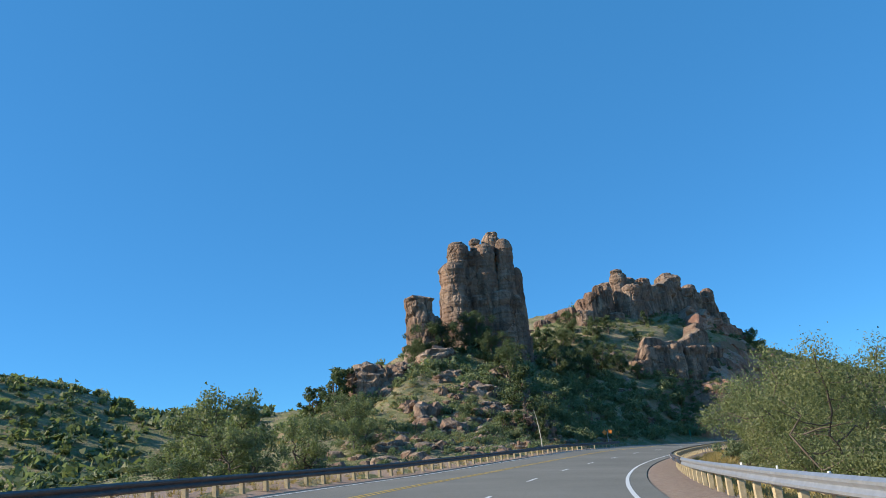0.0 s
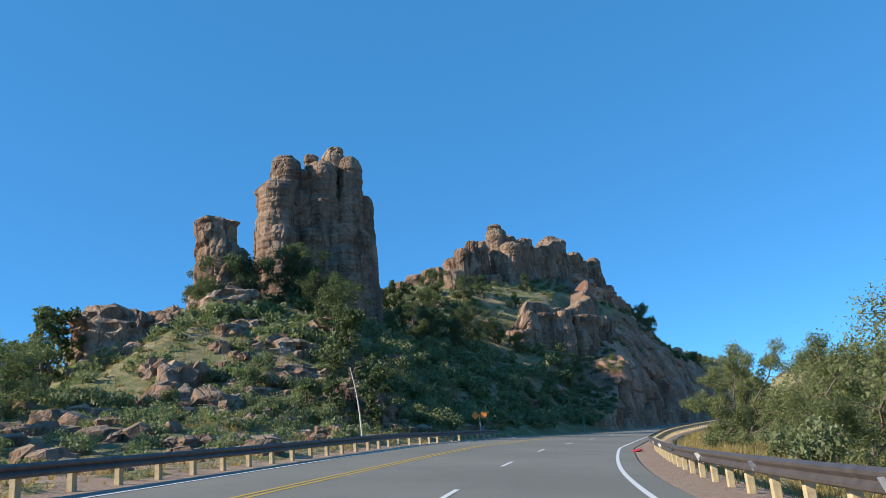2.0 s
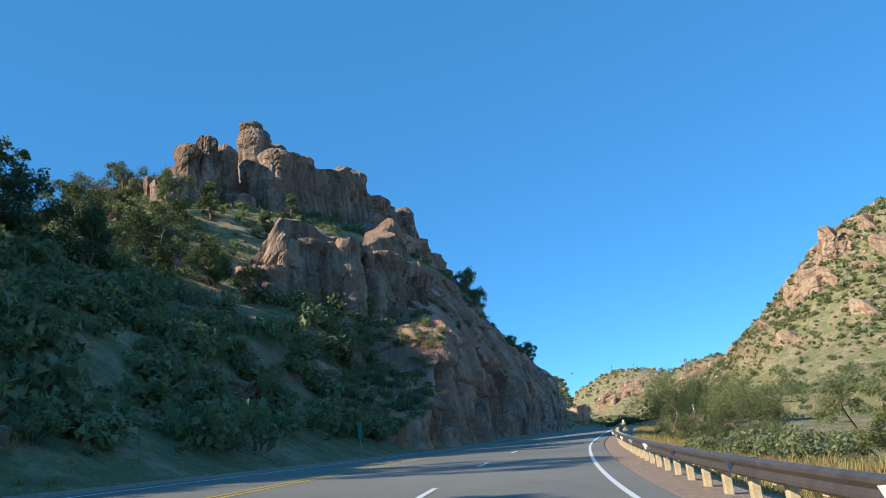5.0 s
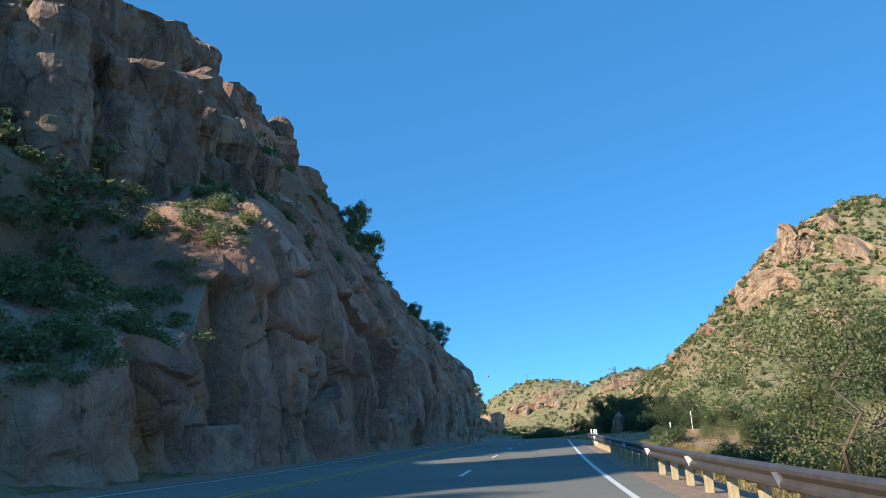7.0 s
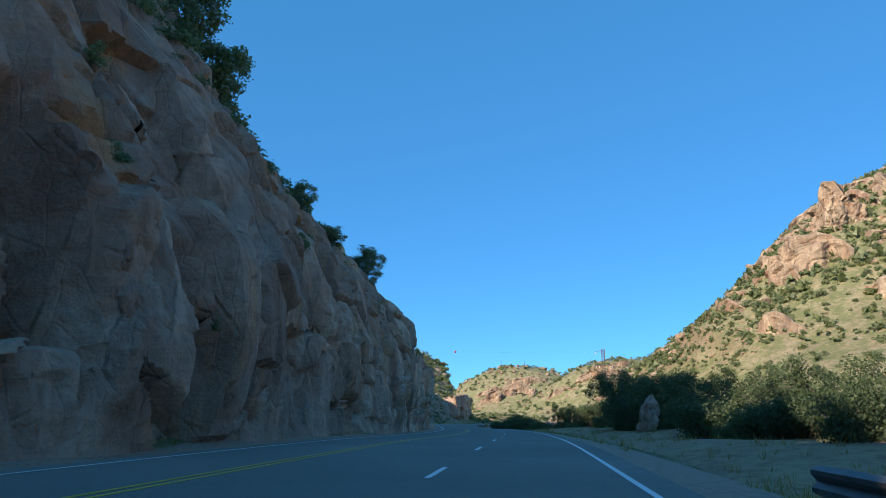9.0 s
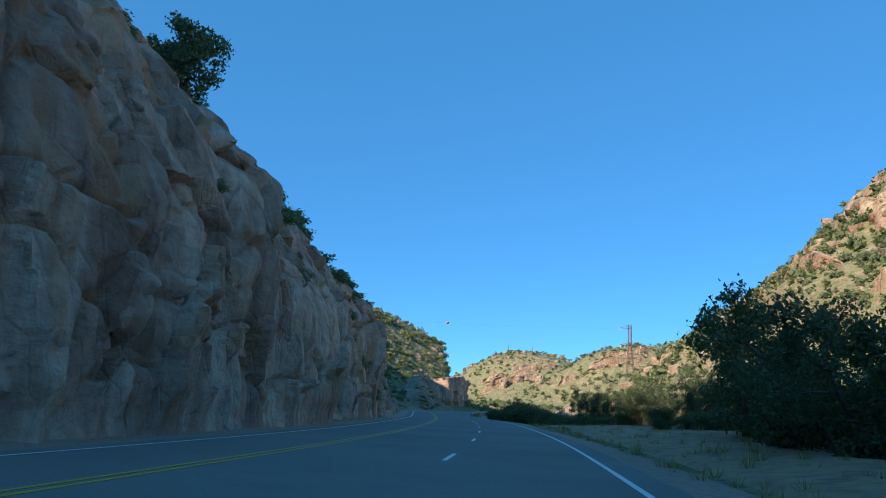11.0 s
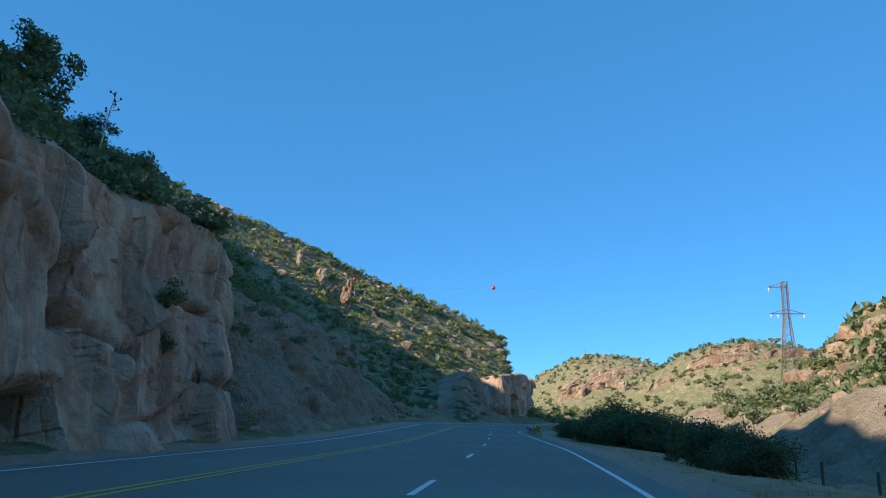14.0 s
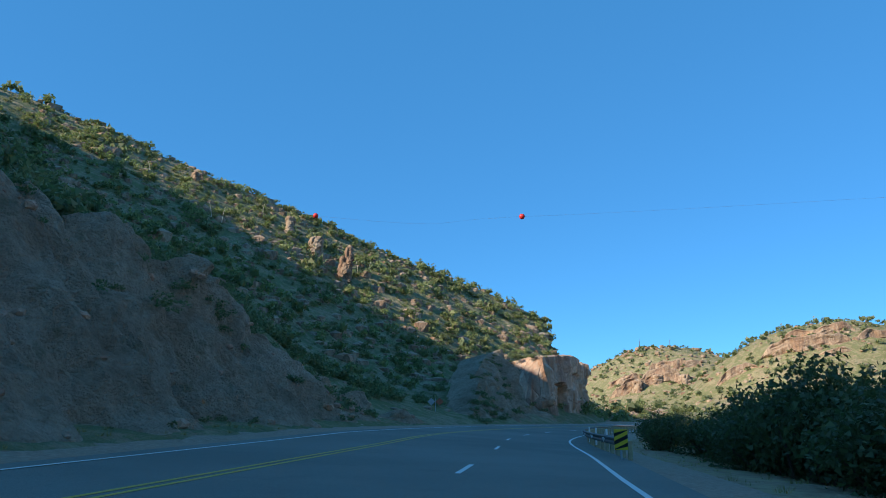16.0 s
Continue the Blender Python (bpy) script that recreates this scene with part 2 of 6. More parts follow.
def leaf_material(name, a, b, c, rough=0.55, shine=(1.0, 1.15, 0.7)):
    def build(nt, bsdf):
        info = nt.nodes.new("ShaderNodeObjectInfo")
        geo = nt.nodes.new("ShaderNodeNewGeometry")
        spot = noise_of(nt, world_coords(nt), 0.33, 2)
        one = ramp(nt, mul(nt, mul(nt, info.outputs["Random"], 0.5), mul(nt, mul(nt, spot, 1.8), -0.65, "ADD"), "ADD"), [(0.0, a), (0.5, b), (1.0, c)])
        leaf = ramp(nt, geo.outputs["Random Per Island"], [(0.0, (0.72, 0.74, 0.7)), (0.6, (1, 1, 1)), (1.0, (1.35, 1.3, 1.15))])
        col = blend(nt, 0.85, one, leaf, "MULTIPLY")
        nt.links.new(col, bsdf.inputs["Base Color"])
        bsdf.inputs["Roughness"].default_value = rough
        bsdf.inputs["Specular IOR Level"].default_value = 0.3
        tr = nt.nodes.new("ShaderNodeBsdfTranslucent")
        nt.links.new(blend(nt, 1.0, col, shine, "MULTIPLY"), tr.inputs["Color"])
        mix = nt.nodes.new("ShaderNodeMixShader")
        mix.inputs[0].default_value = 0.4
        nt.links.new(bsdf.outputs[0], mix.inputs[1])
        nt.links.new(tr.outputs[0], mix.inputs[2])
        nt.links.new(mix.outputs[0], nt.nodes["Material Output"].inputs["Surface"])
    return material(name, build)


SHRUB_LEAF = leaf_material("shrub_leaf", (0.16, 0.195, 0.105), (0.215, 0.245, 0.135), (0.27, 0.28, 0.16))
# own colour on junipers and pines; on mesquites its darkness stands for shade
JUNIPER_AND_SHADE_LEAF = leaf_material("juniper_and_shade_leaf", (0.08, 0.105, 0.052), (0.105, 0.135, 0.065), (0.13, 0.15, 0.07))
# yellow-green scrub leaf, lightened in colour to stand for stronger sunlight
SUN_LIGHTENED_LEAF = leaf_material("sun_lightened_scrub_leaf", (0.19, 0.235, 0.10), (0.25, 0.285, 0.13), (0.31, 0.32, 0.17))
OAK_LEAF = leaf_material("oak_leaf", (0.135, 0.17, 0.09), (0.185, 0.215, 0.112), (0.235, 0.25, 0.13))
WILLOW_LEAF = leaf_material("willow_leaf", (0.14, 0.168, 0.078), (0.19, 0.212, 0.098), (0.24, 0.242, 0.118))
SAGE_LEAF = leaf_material("sage_leaf", (0.17, 0.18, 0.10), (0.21, 0.21, 0.12), (0.26, 0.245, 0.14))
GRASS_LEAF = leaf_material("dry_grass_blade", (0.33, 0.26, 0.115), (0.41, 0.325, 0.145), (0.47, 0.385, 0.19), 0.7, (1.0, 0.95, 0.6))
BARK = plain("bark", (0.13, 0.10, 0.075), 0.9, 0, 0.4, 8, 0.03)
GREY_TWIG = plain("grey_dead_wood", (0.34, 0.31, 0.27), 0.85, 0, 0.25, 8)
STALK = plain("bleached_stalk", (0.62, 0.56, 0.44), 0.8, 0, 0.2, 8)
STEEL = plain("weathered_guardrail_steel", (0.10, 0.085, 0.078), 0.5, 0.35, 0.3, 3.0)
GALV = plain("galvanised_steel", (0.42, 0.43, 0.44), 0.42, 0.6, 0.15, 4.0)
POST = plain("pale_timber_post", (0.47, 0.38, 0.23), 0.85, 0, 0.25, 7, 0.01)
LATTICE = plain("rusty_lattice_steel", (0.17, 0.135, 0.115), 0.6, 0.5, 0.3, 5)
ORANGE = plain("orange_sign_sheet", (1.0, 0.27, 0.04), 0.45, 0, 0.08, 5)
RED = plain("red_plastic", (0.65, 0.03, 0.025), 0.45, 0, 0.15, 5)
FADED = plain("faded_red_sheet", (0.40, 0.13, 0.07), 0.6, 0, 0.2, 5)
WHITE = plain("white_reflector", (0.82, 0.82, 0.80), 0.35, 0, 0.06, 5)
GREEN = plain("green_sign_sheet", (0.02, 0.22, 0.13), 0.4, 0, 0.08, 5)
YELLOW = plain("yellow_sign_sheet", (0.75, 0.52, 0.02), 0.45, 0, 0.08, 5)
BLACK = plain("black_stripe", (0.015, 0.015, 0.015), 0.5, 0, 0.1, 5)
GLASS_GREY = plain("insulator_porcelain", (0.55, 0.53, 0.48), 0.25, 0, 0.1, 5)


# ---- numbers: noise on arrays of points ----
def hash3(i, j, k, seed):
    n = (i.astype(np.int64) * 374761393 + j.astype(np.int64) * 668265263 + k.astype(np.int64) * 1440662683 + seed * 974634777) & 0xFFFFFFFF
    n = ((n ^ (n >> 13)) * 1274126177) & 0xFFFFFFFF
    n = ((n ^ (n >> 16)) * 2246822519) & 0xFFFFFFFF
    return ((n ^ (n >> 15)) & 0xFFFFFF) / 16777216.0


def vnoise(p, seed=0):
    f = np.floor(p)
    i, w = f.astype(np.int64), p - f
    w = w * w * (3 - 2 * w)
    out = 0
    for a in (0, 1):
        for b in (0, 1):
            for c in (0, 1):
                g = (w[:, 0] if a else 1 - w[:, 0]) * (w[:, 1] if b else 1 - w[:, 1]) * (w[:, 2] if c else 1 - w[:, 2])
                out = out + g * hash3(i[:, 0] + a, i[:, 1] + b, i[:, 2] + c, seed)
    return out * 2 - 1


def fbm(p, octaves=4, seed=0, gain=0.5):
    out, amp = 0, 1.0
    for o in range(octaves):
        out = out + amp * vnoise(p * 2.03 ** o + o * 17.3, seed + o)
        amp *= gain
    return out


def worley(p, seed=0):
    f = np.floor(p).astype(np.int64)
    n = len(p)
    d1, d2, rnd, off = np.full(n, 9.0), np.full(n, 9.0), np.zeros(n), np.zeros((n, 3))
    for a in (-1, 0, 1):
        for b in (-1, 0, 1):
            for c in (-1, 0, 1):
                i, j, k = f[:, 0] + a, f[:, 1] + b, f[:, 2] + c
                q = np.stack([i + hash3(i, j, k, seed), j + hash3(i, j, k, seed + 1), k + hash3(i, j, k, seed + 2)], 1)
                d = ((p - q) ** 2).sum(1)
                near = d < d1
                d2 = np.where(near, d1, np.minimum(d2, d))
                rnd = np.where(near, hash3(i, j, k, seed + 3), rnd)
                off = np.where(near[:, None], p - q, off)
                d1 = np.where(near, d, d1)
    return np.sqrt(d1), np.sqrt(d2), rnd, off


def rock_relief(p, size=(3.0, 3.0, 4.5), amp=1.0, seed=0, rough=1.0):
    """How far jointed rock stands out at the points p: tilted slabs, smaller blocks, cracks and grain."""
    warp = np.stack([fbm(p / 5.0, 2, seed + 20 + k) for k in range(3)], 1) * 0.4
    q = (p + warp) / np.array(size)
    f1, f2, r, d = worley(q, seed)
    tilt = d[:, 0] * np.sin(r * 41) + d[:, 1] * np.cos(r * 53) + d[:, 2] * np.sin(r * 67 + 1)
    out = amp * ((r - 0.5) * 1.3 + 0.75 * tilt) - amp * 0.6 * np.exp(-(((f2 - f1) / 0.04) ** 2))
    g1, g2, r2, e = worley(q * 2.9 + 7.7, seed + 5)
    tilt = e[:, 0] * np.sin(r2 * 41) + e[:, 2] * np.cos(r2 * 53)
    out = out + amp * 0.26 * rough * ((r2 - 0.5) + tilt) - amp * 0.16 * rough * np.exp(-(((g2 - g1) / 0.06) ** 2))
    out = out + amp * 0.2 * rough * fbm(p / 2.0, 4, seed + 9)
    strata = np.abs(np.sin(p[:, 2] * 1.3 + 1.6 * vnoise(p / 6.0, seed + 3)))
    return out + amp * 0.13 * rough * (strata ** 0.5 - 0.6)


def block_relief(a, z, p, seed, wide=2.8, tall=4.2, tilt=1.0, joint=0.45):
    """How far upright jointed blocks stand out on a face: a runs along it, z up."""
    a = a + 0.10 * wide * vnoise(p / (1.8 * wide), seed + 1) + 0.03 * z
    shift = 0.35 * vnoise(np.stack([p[:, 0], p[:, 1], 0.1 * p[:, 2]], 1) / 11.0, seed + 2)
    c = np.floor(a / wide + shift)
    fa = a / wide + shift - c
    zz = z / tall + 3.0 * hash3(c.astype(np.int64), 0 * c.astype(np.int64), 0 * c.astype(np.int64), seed + 3) + 0.12 * vnoise(p / 3.0, seed + 4) + 0.45 * vnoise(np.stack([0.8 * z / tall, 7.3 * c, 0 * z], 1), seed + 6)
    r = np.floor(zz)
    fz = zz - r
    ci, ri = c.astype(np.int64), r.astype(np.int64)
    h1, h2, h3 = (hash3(ci, ri, 0 * ci + k, seed + 5) for k in (1, 2, 3))
    out = np.where(h1 < 0.10, -1.0, h1 - 0.5) + tilt * ((fa - 0.5) * (h2 - 0.5) * 1.3 + (fz - 0.5) * (h3 - 0.5) * 0.6)
    ea, ez = np.minimum(fa, 1 - fa) * wide, np.minimum(fz, 1 - fz) * tall
    ja, jz = max(0.14, 0.035 * wide), max(0.13, 0.03 * tall)
    return out - joint * np.exp(-((ea / ja) ** 2)) * (h3 > 0.3) - 0.8 * joint * np.exp(-((ez / jz) ** 2)) * (h2 > 0.35)


def fracture(p, size, seed, lift=0.6, tilt=0.8, crack=0.35, width=0.05):
    """How far the flat faces of broken rock stand out: cells, each with its own plane and open joints between."""
    q = p / np.array(size) + 0.06 * np.stack([vnoise(p / size[2], seed + 20 + k) for k in range(3)], 1)
    f1, f2, r, d = worley(q, seed)
    lean_ = d[:, 0] * np.sin(r * 41) + d[:, 1] * np.cos(r * 53) + 0.8 * d[:, 2] * np.sin(r * 67 + 1)
    return lift * (r - 0.5) * 1.6 + tilt * lean_ - crack * np.exp(-(((f2 - f1) / width) ** 2)) * (np.sin(r * 91) > -0.5)


# ---- the line of the road ----
ROAD = [
    (-6.4, -60.0, 0.05),
    (0.3, 0.2, -0.04),
    (3.1, 22.0, 0.02),
    (7.9, 43.2, 0.04),
    (14.3, 64.1, 0.12),
    (22.1, 83.8, 0.30),
    (26.7, 93.5, 0.35),
    (39.2, 116.9, 0.48),
    (54.1, 139.7, 0.65),
    (67.6, 157.8, 0.83),
    (85.6, 180.3, 1.19),
    (104.4, 203.3, 1.41),
    (119.5, 222.0, 1.36),
    (134.0, 240.9, 1.32),
    (147.5, 260.0, 1.32),
    (160.4, 279.5, 1.33),
    (172.8, 299.3, 1.28),
    (178.9, 309.4, 1.23),
    (192.0, 331.8, 1.23),
    (205.1, 354.2, 1.23),
    (221.2, 374.6, 1.23),
    (240.4, 392.2, 1.23),
    (262.2, 406.3, 1.23),
    (285.9, 416.8, 1.23),
    (311.1, 423.3, 1.23),
    (336.9, 425.7, 1.23),
    (362.8, 423.8, 1.23),
    (388.1, 417.7, 1.23),
    (412.1, 407.9, 1.23),
]


def spline(points, step=1.0):
    pts = np.array([2 * np.array(points[0]) - points[1], *points, 2 * np.array(points[-1]) - points[-2]], float)
    out = []
    for a, b, c, d in zip(pts, pts[1:], pts[2:], pts[3:]):
        for u in np.arange(0, 1, 1 / max(2, int(np.linalg.norm(c - b) / (step * 0.5)))):
            out.append(0.5 * (2 * b + (c - a) * u + (2 * a - 5 * b + 4 * c - d) * u * u + (3 * b - a - 3 * c + d) * u ** 3))
    out = np.array(out)
    run = np.concatenate([[0], np.cumsum(np.linalg.norm(np.diff(out[:, :2], axis=0), axis=1))])
    s = np.arange(0, run[-1], step)
    return np.stack([np.interp(s, run, out[:, k]) for k in range(3)], 1)


LINE = spline(ROAD)
S0 = -60.3
LINE_S = S0 + np.arange(len(LINE))
TAN = np.gradient(LINE[:, :2], axis=0)
TAN /= np.linalg.norm(TAN, axis=1)[:, None]


def curve(s, *pairs):
    return np.interp(s, [p[0] for p in pairs], [p[1] for p in pairs])


def bank(s):
    return curve(s, (-60, 0.05), (45, 0.05), (90, 0.09), (118, 0.08), (140, 0.05), (180, 0.005), (350, 0.0), (400, 0.055), (600, 0.055))


def at(s, o, dz=0.0):
    """World points s metres along the road and o to the right of the driven line, on the road's banked plane."""
    s, o = np.broadcast_arrays(np.asarray(s, float), np.asarray(o, float))
    x, y, z = (np.interp(s, LINE_S, LINE[:, k]) for k in range(3))
    tx, ty = np.interp(s, LINE_S, TAN[:, 0]), np.interp(s, LINE_S, TAN[:, 1])
    n = np.hypot(tx, ty)
    return np.stack([x + ty / n * o, y - tx / n * o, z - bank(s) * np.clip(o, -12, 4) + dz], -1)


def heading(s):
    return math.degrees(math.atan2(-np.interp(s, LINE_S, TAN[:, 0]), np.interp(s, LINE_S, TAN[:, 1])))


def along(x, y):
    """The road's s and o for world points."""
    x, y = np.asarray(x, float).ravel(), np.asarray(y, float).ravel()
    s, o = np.zeros(len(x)), np.zeros(len(x))
    for a in range(0, len(x), 4000):
        dx, dy = x[a:a + 4000, None] - LINE[None, ::2, 0], y[a:a + 4000, None] - LINE[None, ::2, 1]
        i = (dx * dx + dy * dy).argmin(1) * 2
        dx, dy = x[a:a + 4000] - LINE[i, 0], y[a:a + 4000] - LINE[i, 1]
        s[a:a + 4000] = LINE_S[i] + dx * TAN[i, 0] + dy * TAN[i, 1]
        o[a:a + 4000] = dx * TAN[i, 1] - dy * TAN[i, 0]
    return s, o


# ---- the lie of the land ----
def left_side(s, o):
    """Height over the road of the land on the road's cliff side, o metres from the driven line (negative)."""
    rings = np.array([-420, -180, -100, -60, -42, -30, -22, -18, -13.0, -11.5])
    h18 = curve(s, (60, -1), (95, 1.2), (110, 2.2), (140, 3.0), (165, 4), (176, 1.5), (190, 0.5), (342, 0.5), (352, 0.8), (400, 0.8), (415, 1.2), (435, 1.6), (450, 3), (470, 4), (520, 4))
    h22 = curve(s, (60, -1.5), (95, 2.5), (107, 4.6), (125, 6.5), (150, 8.0), (168, 10.5), (182, 14), (195, 19), (206, 23), (216, 26), (228, 27), (240, 25.5), (255, 21.5), (270, 20.5), (300, 20), (312, 18), (328, 16), (345, 13), (352, 10), (395, 9.2), (410, 7.5), (425, 5.5), (435, 4.5), (450, 8), (470, 12), (520, 12))
    h30 = curve(s, (60, -2), (95, 3.5), (107, 7), (118, 10.5), (140, 12), (160, 13.5), (170, 15), (178, 17.5), (186, 24), (192, 28), (210, 31), (228, 33.5), (245, 33), (262, 27), (300, 25), (345, 20), (365, 17), (385, 14), (420, 11.5), (450, 13), (470, 19), (520, 18))
    h42 = curve(s, (60, -3), (92, 4), (107, 11), (120, 16), (140, 20.5), (160, 21), (170, 23), (178, 28), (192, 33), (215, 38), (245, 42), (262, 34), (300, 33), (345, 27), (385, 20.5), (420, 19), (450, 20), (470, 26), (520, 25))
    # s 265 to 350: unseen ridge behind the cut, raised to shade the valley side
    h60 = curve(s, (60, -3), (95, -1), (107, 6), (120, 15), (140, 22), (160, 23), (190, 36), (215, 43), (245, 47), (265, 50), (300, 54), (350, 53), (370, 38), (385, 28), (420, 29), (450, 30), (470, 34), (520, 34))
    h100 = curve(s, (60, -3), (115, -3), (130, 0), (145, 8), (165, 18), (200, 38), (245, 50), (285, 52), (350, 56), (380, 50), (400, 48), (420, 50), (470, 57), (520, 57))
    h180 = curve(s, (60, -3), (140, 0), (200, 22), (290, 34), (350, 46), (385, 60), (470, 72), (520, 72))
    h13 = 0.25 + 0 * s
    table = np.stack([4 + 0 * s, h180, h100, h60, h42, h30, h22, h18, h13, -0.3 + 0 * s], 1)
    k = np.clip(np.searchsorted(rings, o) - 1, 0, len(rings) - 2)
    u = np.clip((o - rings[k]) / (rings[k + 1] - rings[k]), 0, 1)
    i = np.arange(len(s))
    return table[i, k] * (1 - u) + table[i, k + 1] * u


def hill(x, y, cx, cy, h, rx, ry, turn, power=1.0):
    c, sn = math.cos(radians(turn)), math.sin(radians(turn))
    u, v = ((x - cx) * c + (y - cy) * sn) / rx, (-(x - cx) * sn + (y - cy) * c) / ry
    return h * np.exp(-((u * u + v * v) ** power))


def right_side(x, y, s, o):
    """Height over sea level of the valley and the hills across it."""
    z = curve(o, (2.9, -0.3), (5, -0.45), (9, -0.9), (18, -2.2), (40, -3.0), (70, -1.5), (120, 2))
    level = curve(o, (2.9, -0.25), (5, -0.12), (8, 0.2), (14, 0.35), (22, -1.2), (32, -1.8), (36, 1.4), (50, 2.4), (80, 2.5), (120, 2))
    k = np.clip((s - 205) / 20, 0, 1)
    z = z * (1 - k) + level * k
    wash = curve(o, (2.9, -0.25), (5, -0.42), (8, -0.6), (12, -1.0), (16, -1.7), (19, -1.3), (22, 0.7), (26, 2.9), (36, 4.2), (50, 4.6), (80, 3.5), (120, 2))
    k = np.clip((s - 305) / 30, 0, 1)
    z = z * (1 - k) + wash * k
    bed = z
    z = z + hill(x, y, 303, 272, 62, 74, 55, 0, 1.2)
    z = z + hill(x, y, 387, 334, 18, 77, 41, 18, 1.2) - hill(x, y, 248, 300, 4.5, 27, 12, -18, 1.2)
    z = z + hill(x, y, 262, 352, 5.5, 34, 26, 20, 1.2)
    z = z + hill(x, y, 474, 572, 40, 60, 56, 40, 1.2) + hill(x, y, 575, 500, 46, 100, 80, 20)
    z = z + hill(x, y, 604, 850, 57, 80, 90, 0, 1.25) + hill(x, y, 700, 700, 40, 110, 120, 0)
    z = z + (hill(x, y, 150, -60, 26, 90, 120, 0) + hill(x, y, 330, 90, 60, 120, 120, 0)) * np.clip((o - 14) / 50, 0, 1)
    near = np.clip((o - 24) / 26, 0, 1) ** 1.5
    return bed + (z - bed) * (1 - k * (s < 520) * (1 - near))


def land(x, y):
    """Height of the ground."""
    shape = np.shape(x)
    x, y = np.asarray(x, float).ravel(), np.asarray(y, float).ravel()
    s, o = along(x, y)
    road = np.interp(s, LINE_S, LINE[:, 2]) - bank(s) * np.clip(o, -12, 4)
    d = x - 252 - 0.52 * np.maximum(y - 430, 0)
    high = np.clip((y - 450) / 35, 0, 1)
    past = 1 - curve(d, (-64, 1), (-46, 0.85), (-30, 0.72), (-16, 0.6), (-4, 0.47), (7, 0)) * high - curve(d, (-4, 1), (8, 0)) * (1 - high)
    past = past * (s > 440)
    tilt = 0.05 * np.clip(-o - 12, 0, 40) * np.clip((178 - s) / 50, 0, 1)
    left = road + tilt + left_side(s, np.minimum(o, -11.5)) * (1 - past) + right_side(x, y, s, np.maximum(np.abs(o), 2.9)) * past + hill(x, y, -168, 200, 34, 98, 66, 0, 1.4) * (o < -60)
    right = np.interp(s, LINE_S, LINE[:, 2]) + right_side(x, y, s, np.maximum(o, 2.9)) - bank(s) * 4 * np.exp(-np.maximum(o - 4, 0) / 6)
    # the sunny slope past the bank, and a spur added to shade its foot
    fold = np.maximum(y - 512, 0)
    face = -0.33 * x + 0.5856 * y - 168.8 - 0.78 * fold
    face = face + hill(x, y, 241, 419.5, 10.5, 27, 8.5, 43, 1.6)
    foot = road + 0.5 + 0.24 * np.clip(-o - 14, 0, 40)
    edge = np.clip((d - 3) / 5, 0, 1)
    face = np.logaddexp(face / 1.5, foot / 1.5) * 1.5 * (1 - edge) + right_side(x, y, s, np.maximum(np.abs(o), 2.9)) * edge
    w = np.clip((s - 418) / 24, 0, 1) * np.clip((-o - 13) / 3.5, 0, 1) * np.clip((x - 100) / 18, 0, 1) * (y < 640)
    left = left * (1 - w) + face * w
    shade_spur = curve(y, (340, 52), (375, 57), (425, 69), (445, 71), (470, 78), (484, 76), (500, 40)) - ((x - 129) / 13) ** 2 * 22
    left = np.where((o < -40) & (np.abs(x - 129) < 34) & (y > 345), np.maximum(left, shade_spur), left)
    base = np.where(o < -11.5, left, np.where(o > 2.9, right, road - 0.3))
    p = np.stack([x, y, 0 * x], 1)
    away = np.clip((np.maximum(-o - 14, o - 5)) / 14, 0, 1)
    base = base + away * (1.1 * fbm(p / 17.0, 3, 40) + 0.35 * fbm(p / 4.0, 3, 44))
    far = np.clip((np.hypot(x - 200, y - 350) - 700) / 900, 0, 1)
    base = base * (1 - far) + far * (15 + 14 * fbm(p / 260.0, 3, 48))
    return base.reshape(shape)


def height(x, y):
    return float(land(np.array([x]), np.array([y]))[0])


# ---- making meshes ----
def mesh_of(name, verts, faces, mat, smooth=False):
    me = bpy.data.meshes.new(name)
    verts, faces = np.asarray(verts, np.float32), np.asarray(faces, np.int32)
    if faces.ndim == 2:
        me.vertices.add(len(verts))
        me.vertices.foreach_set("co", verts.ravel())
        me.loops.add(faces.size)
        me.loops.foreach_set("vertex_index", faces.ravel())
        me.polygons.add(len(faces))
        me.polygons.foreach_set("loop_start", np.arange(0, faces.size, faces.shape[1], dtype=np.int32))
        me.polygons.foreach_set("use_smooth", np.full(len(faces), smooth))
        me.update(calc_edges=True)
    me.materials.append(mat)
    return me


def part(name, me, parent, label="", m=None):
    ob = new(name, me)
    ob.parent = parent
    if m is not None:
        ob.matrix_basis = m
    return tagged(ob, label)


def thing(name, label, category, m=None, group="", kind="", me=None):
    ob = new(name, me)
    if m is not None:
        ob.matrix_basis = m
    return tagged(ob, label, category, group, kind)


def grid_faces(rows, cols, wrap=False):
    i, j = np.meshgrid(np.arange(rows - 1), np.arange(cols if wrap else cols - 1), indexing="ij")
    i, j = i.ravel(), j.ravel()
    j2 = (j + 1) % cols
    return np.stack([i * cols + j, i * cols + j2, (i + 1) * cols + j2, (i + 1) * cols + j], 1)


def box(size, centre=(0, 0, 0), chamfer=0.0):
    bm = bmesh.new()
    bmesh.ops.create_cube(bm, size=1)
    bmesh.ops.transform(bm, matrix=Matrix.Translation(centre) @ Matrix.Diagonal((*size, 1)), verts=bm.verts)
    if chamfer:
        bmesh.ops.bevel(bm, geom=bm.edges[:], offset=chamfer, segments=1, affect="EDGES")
    return bm


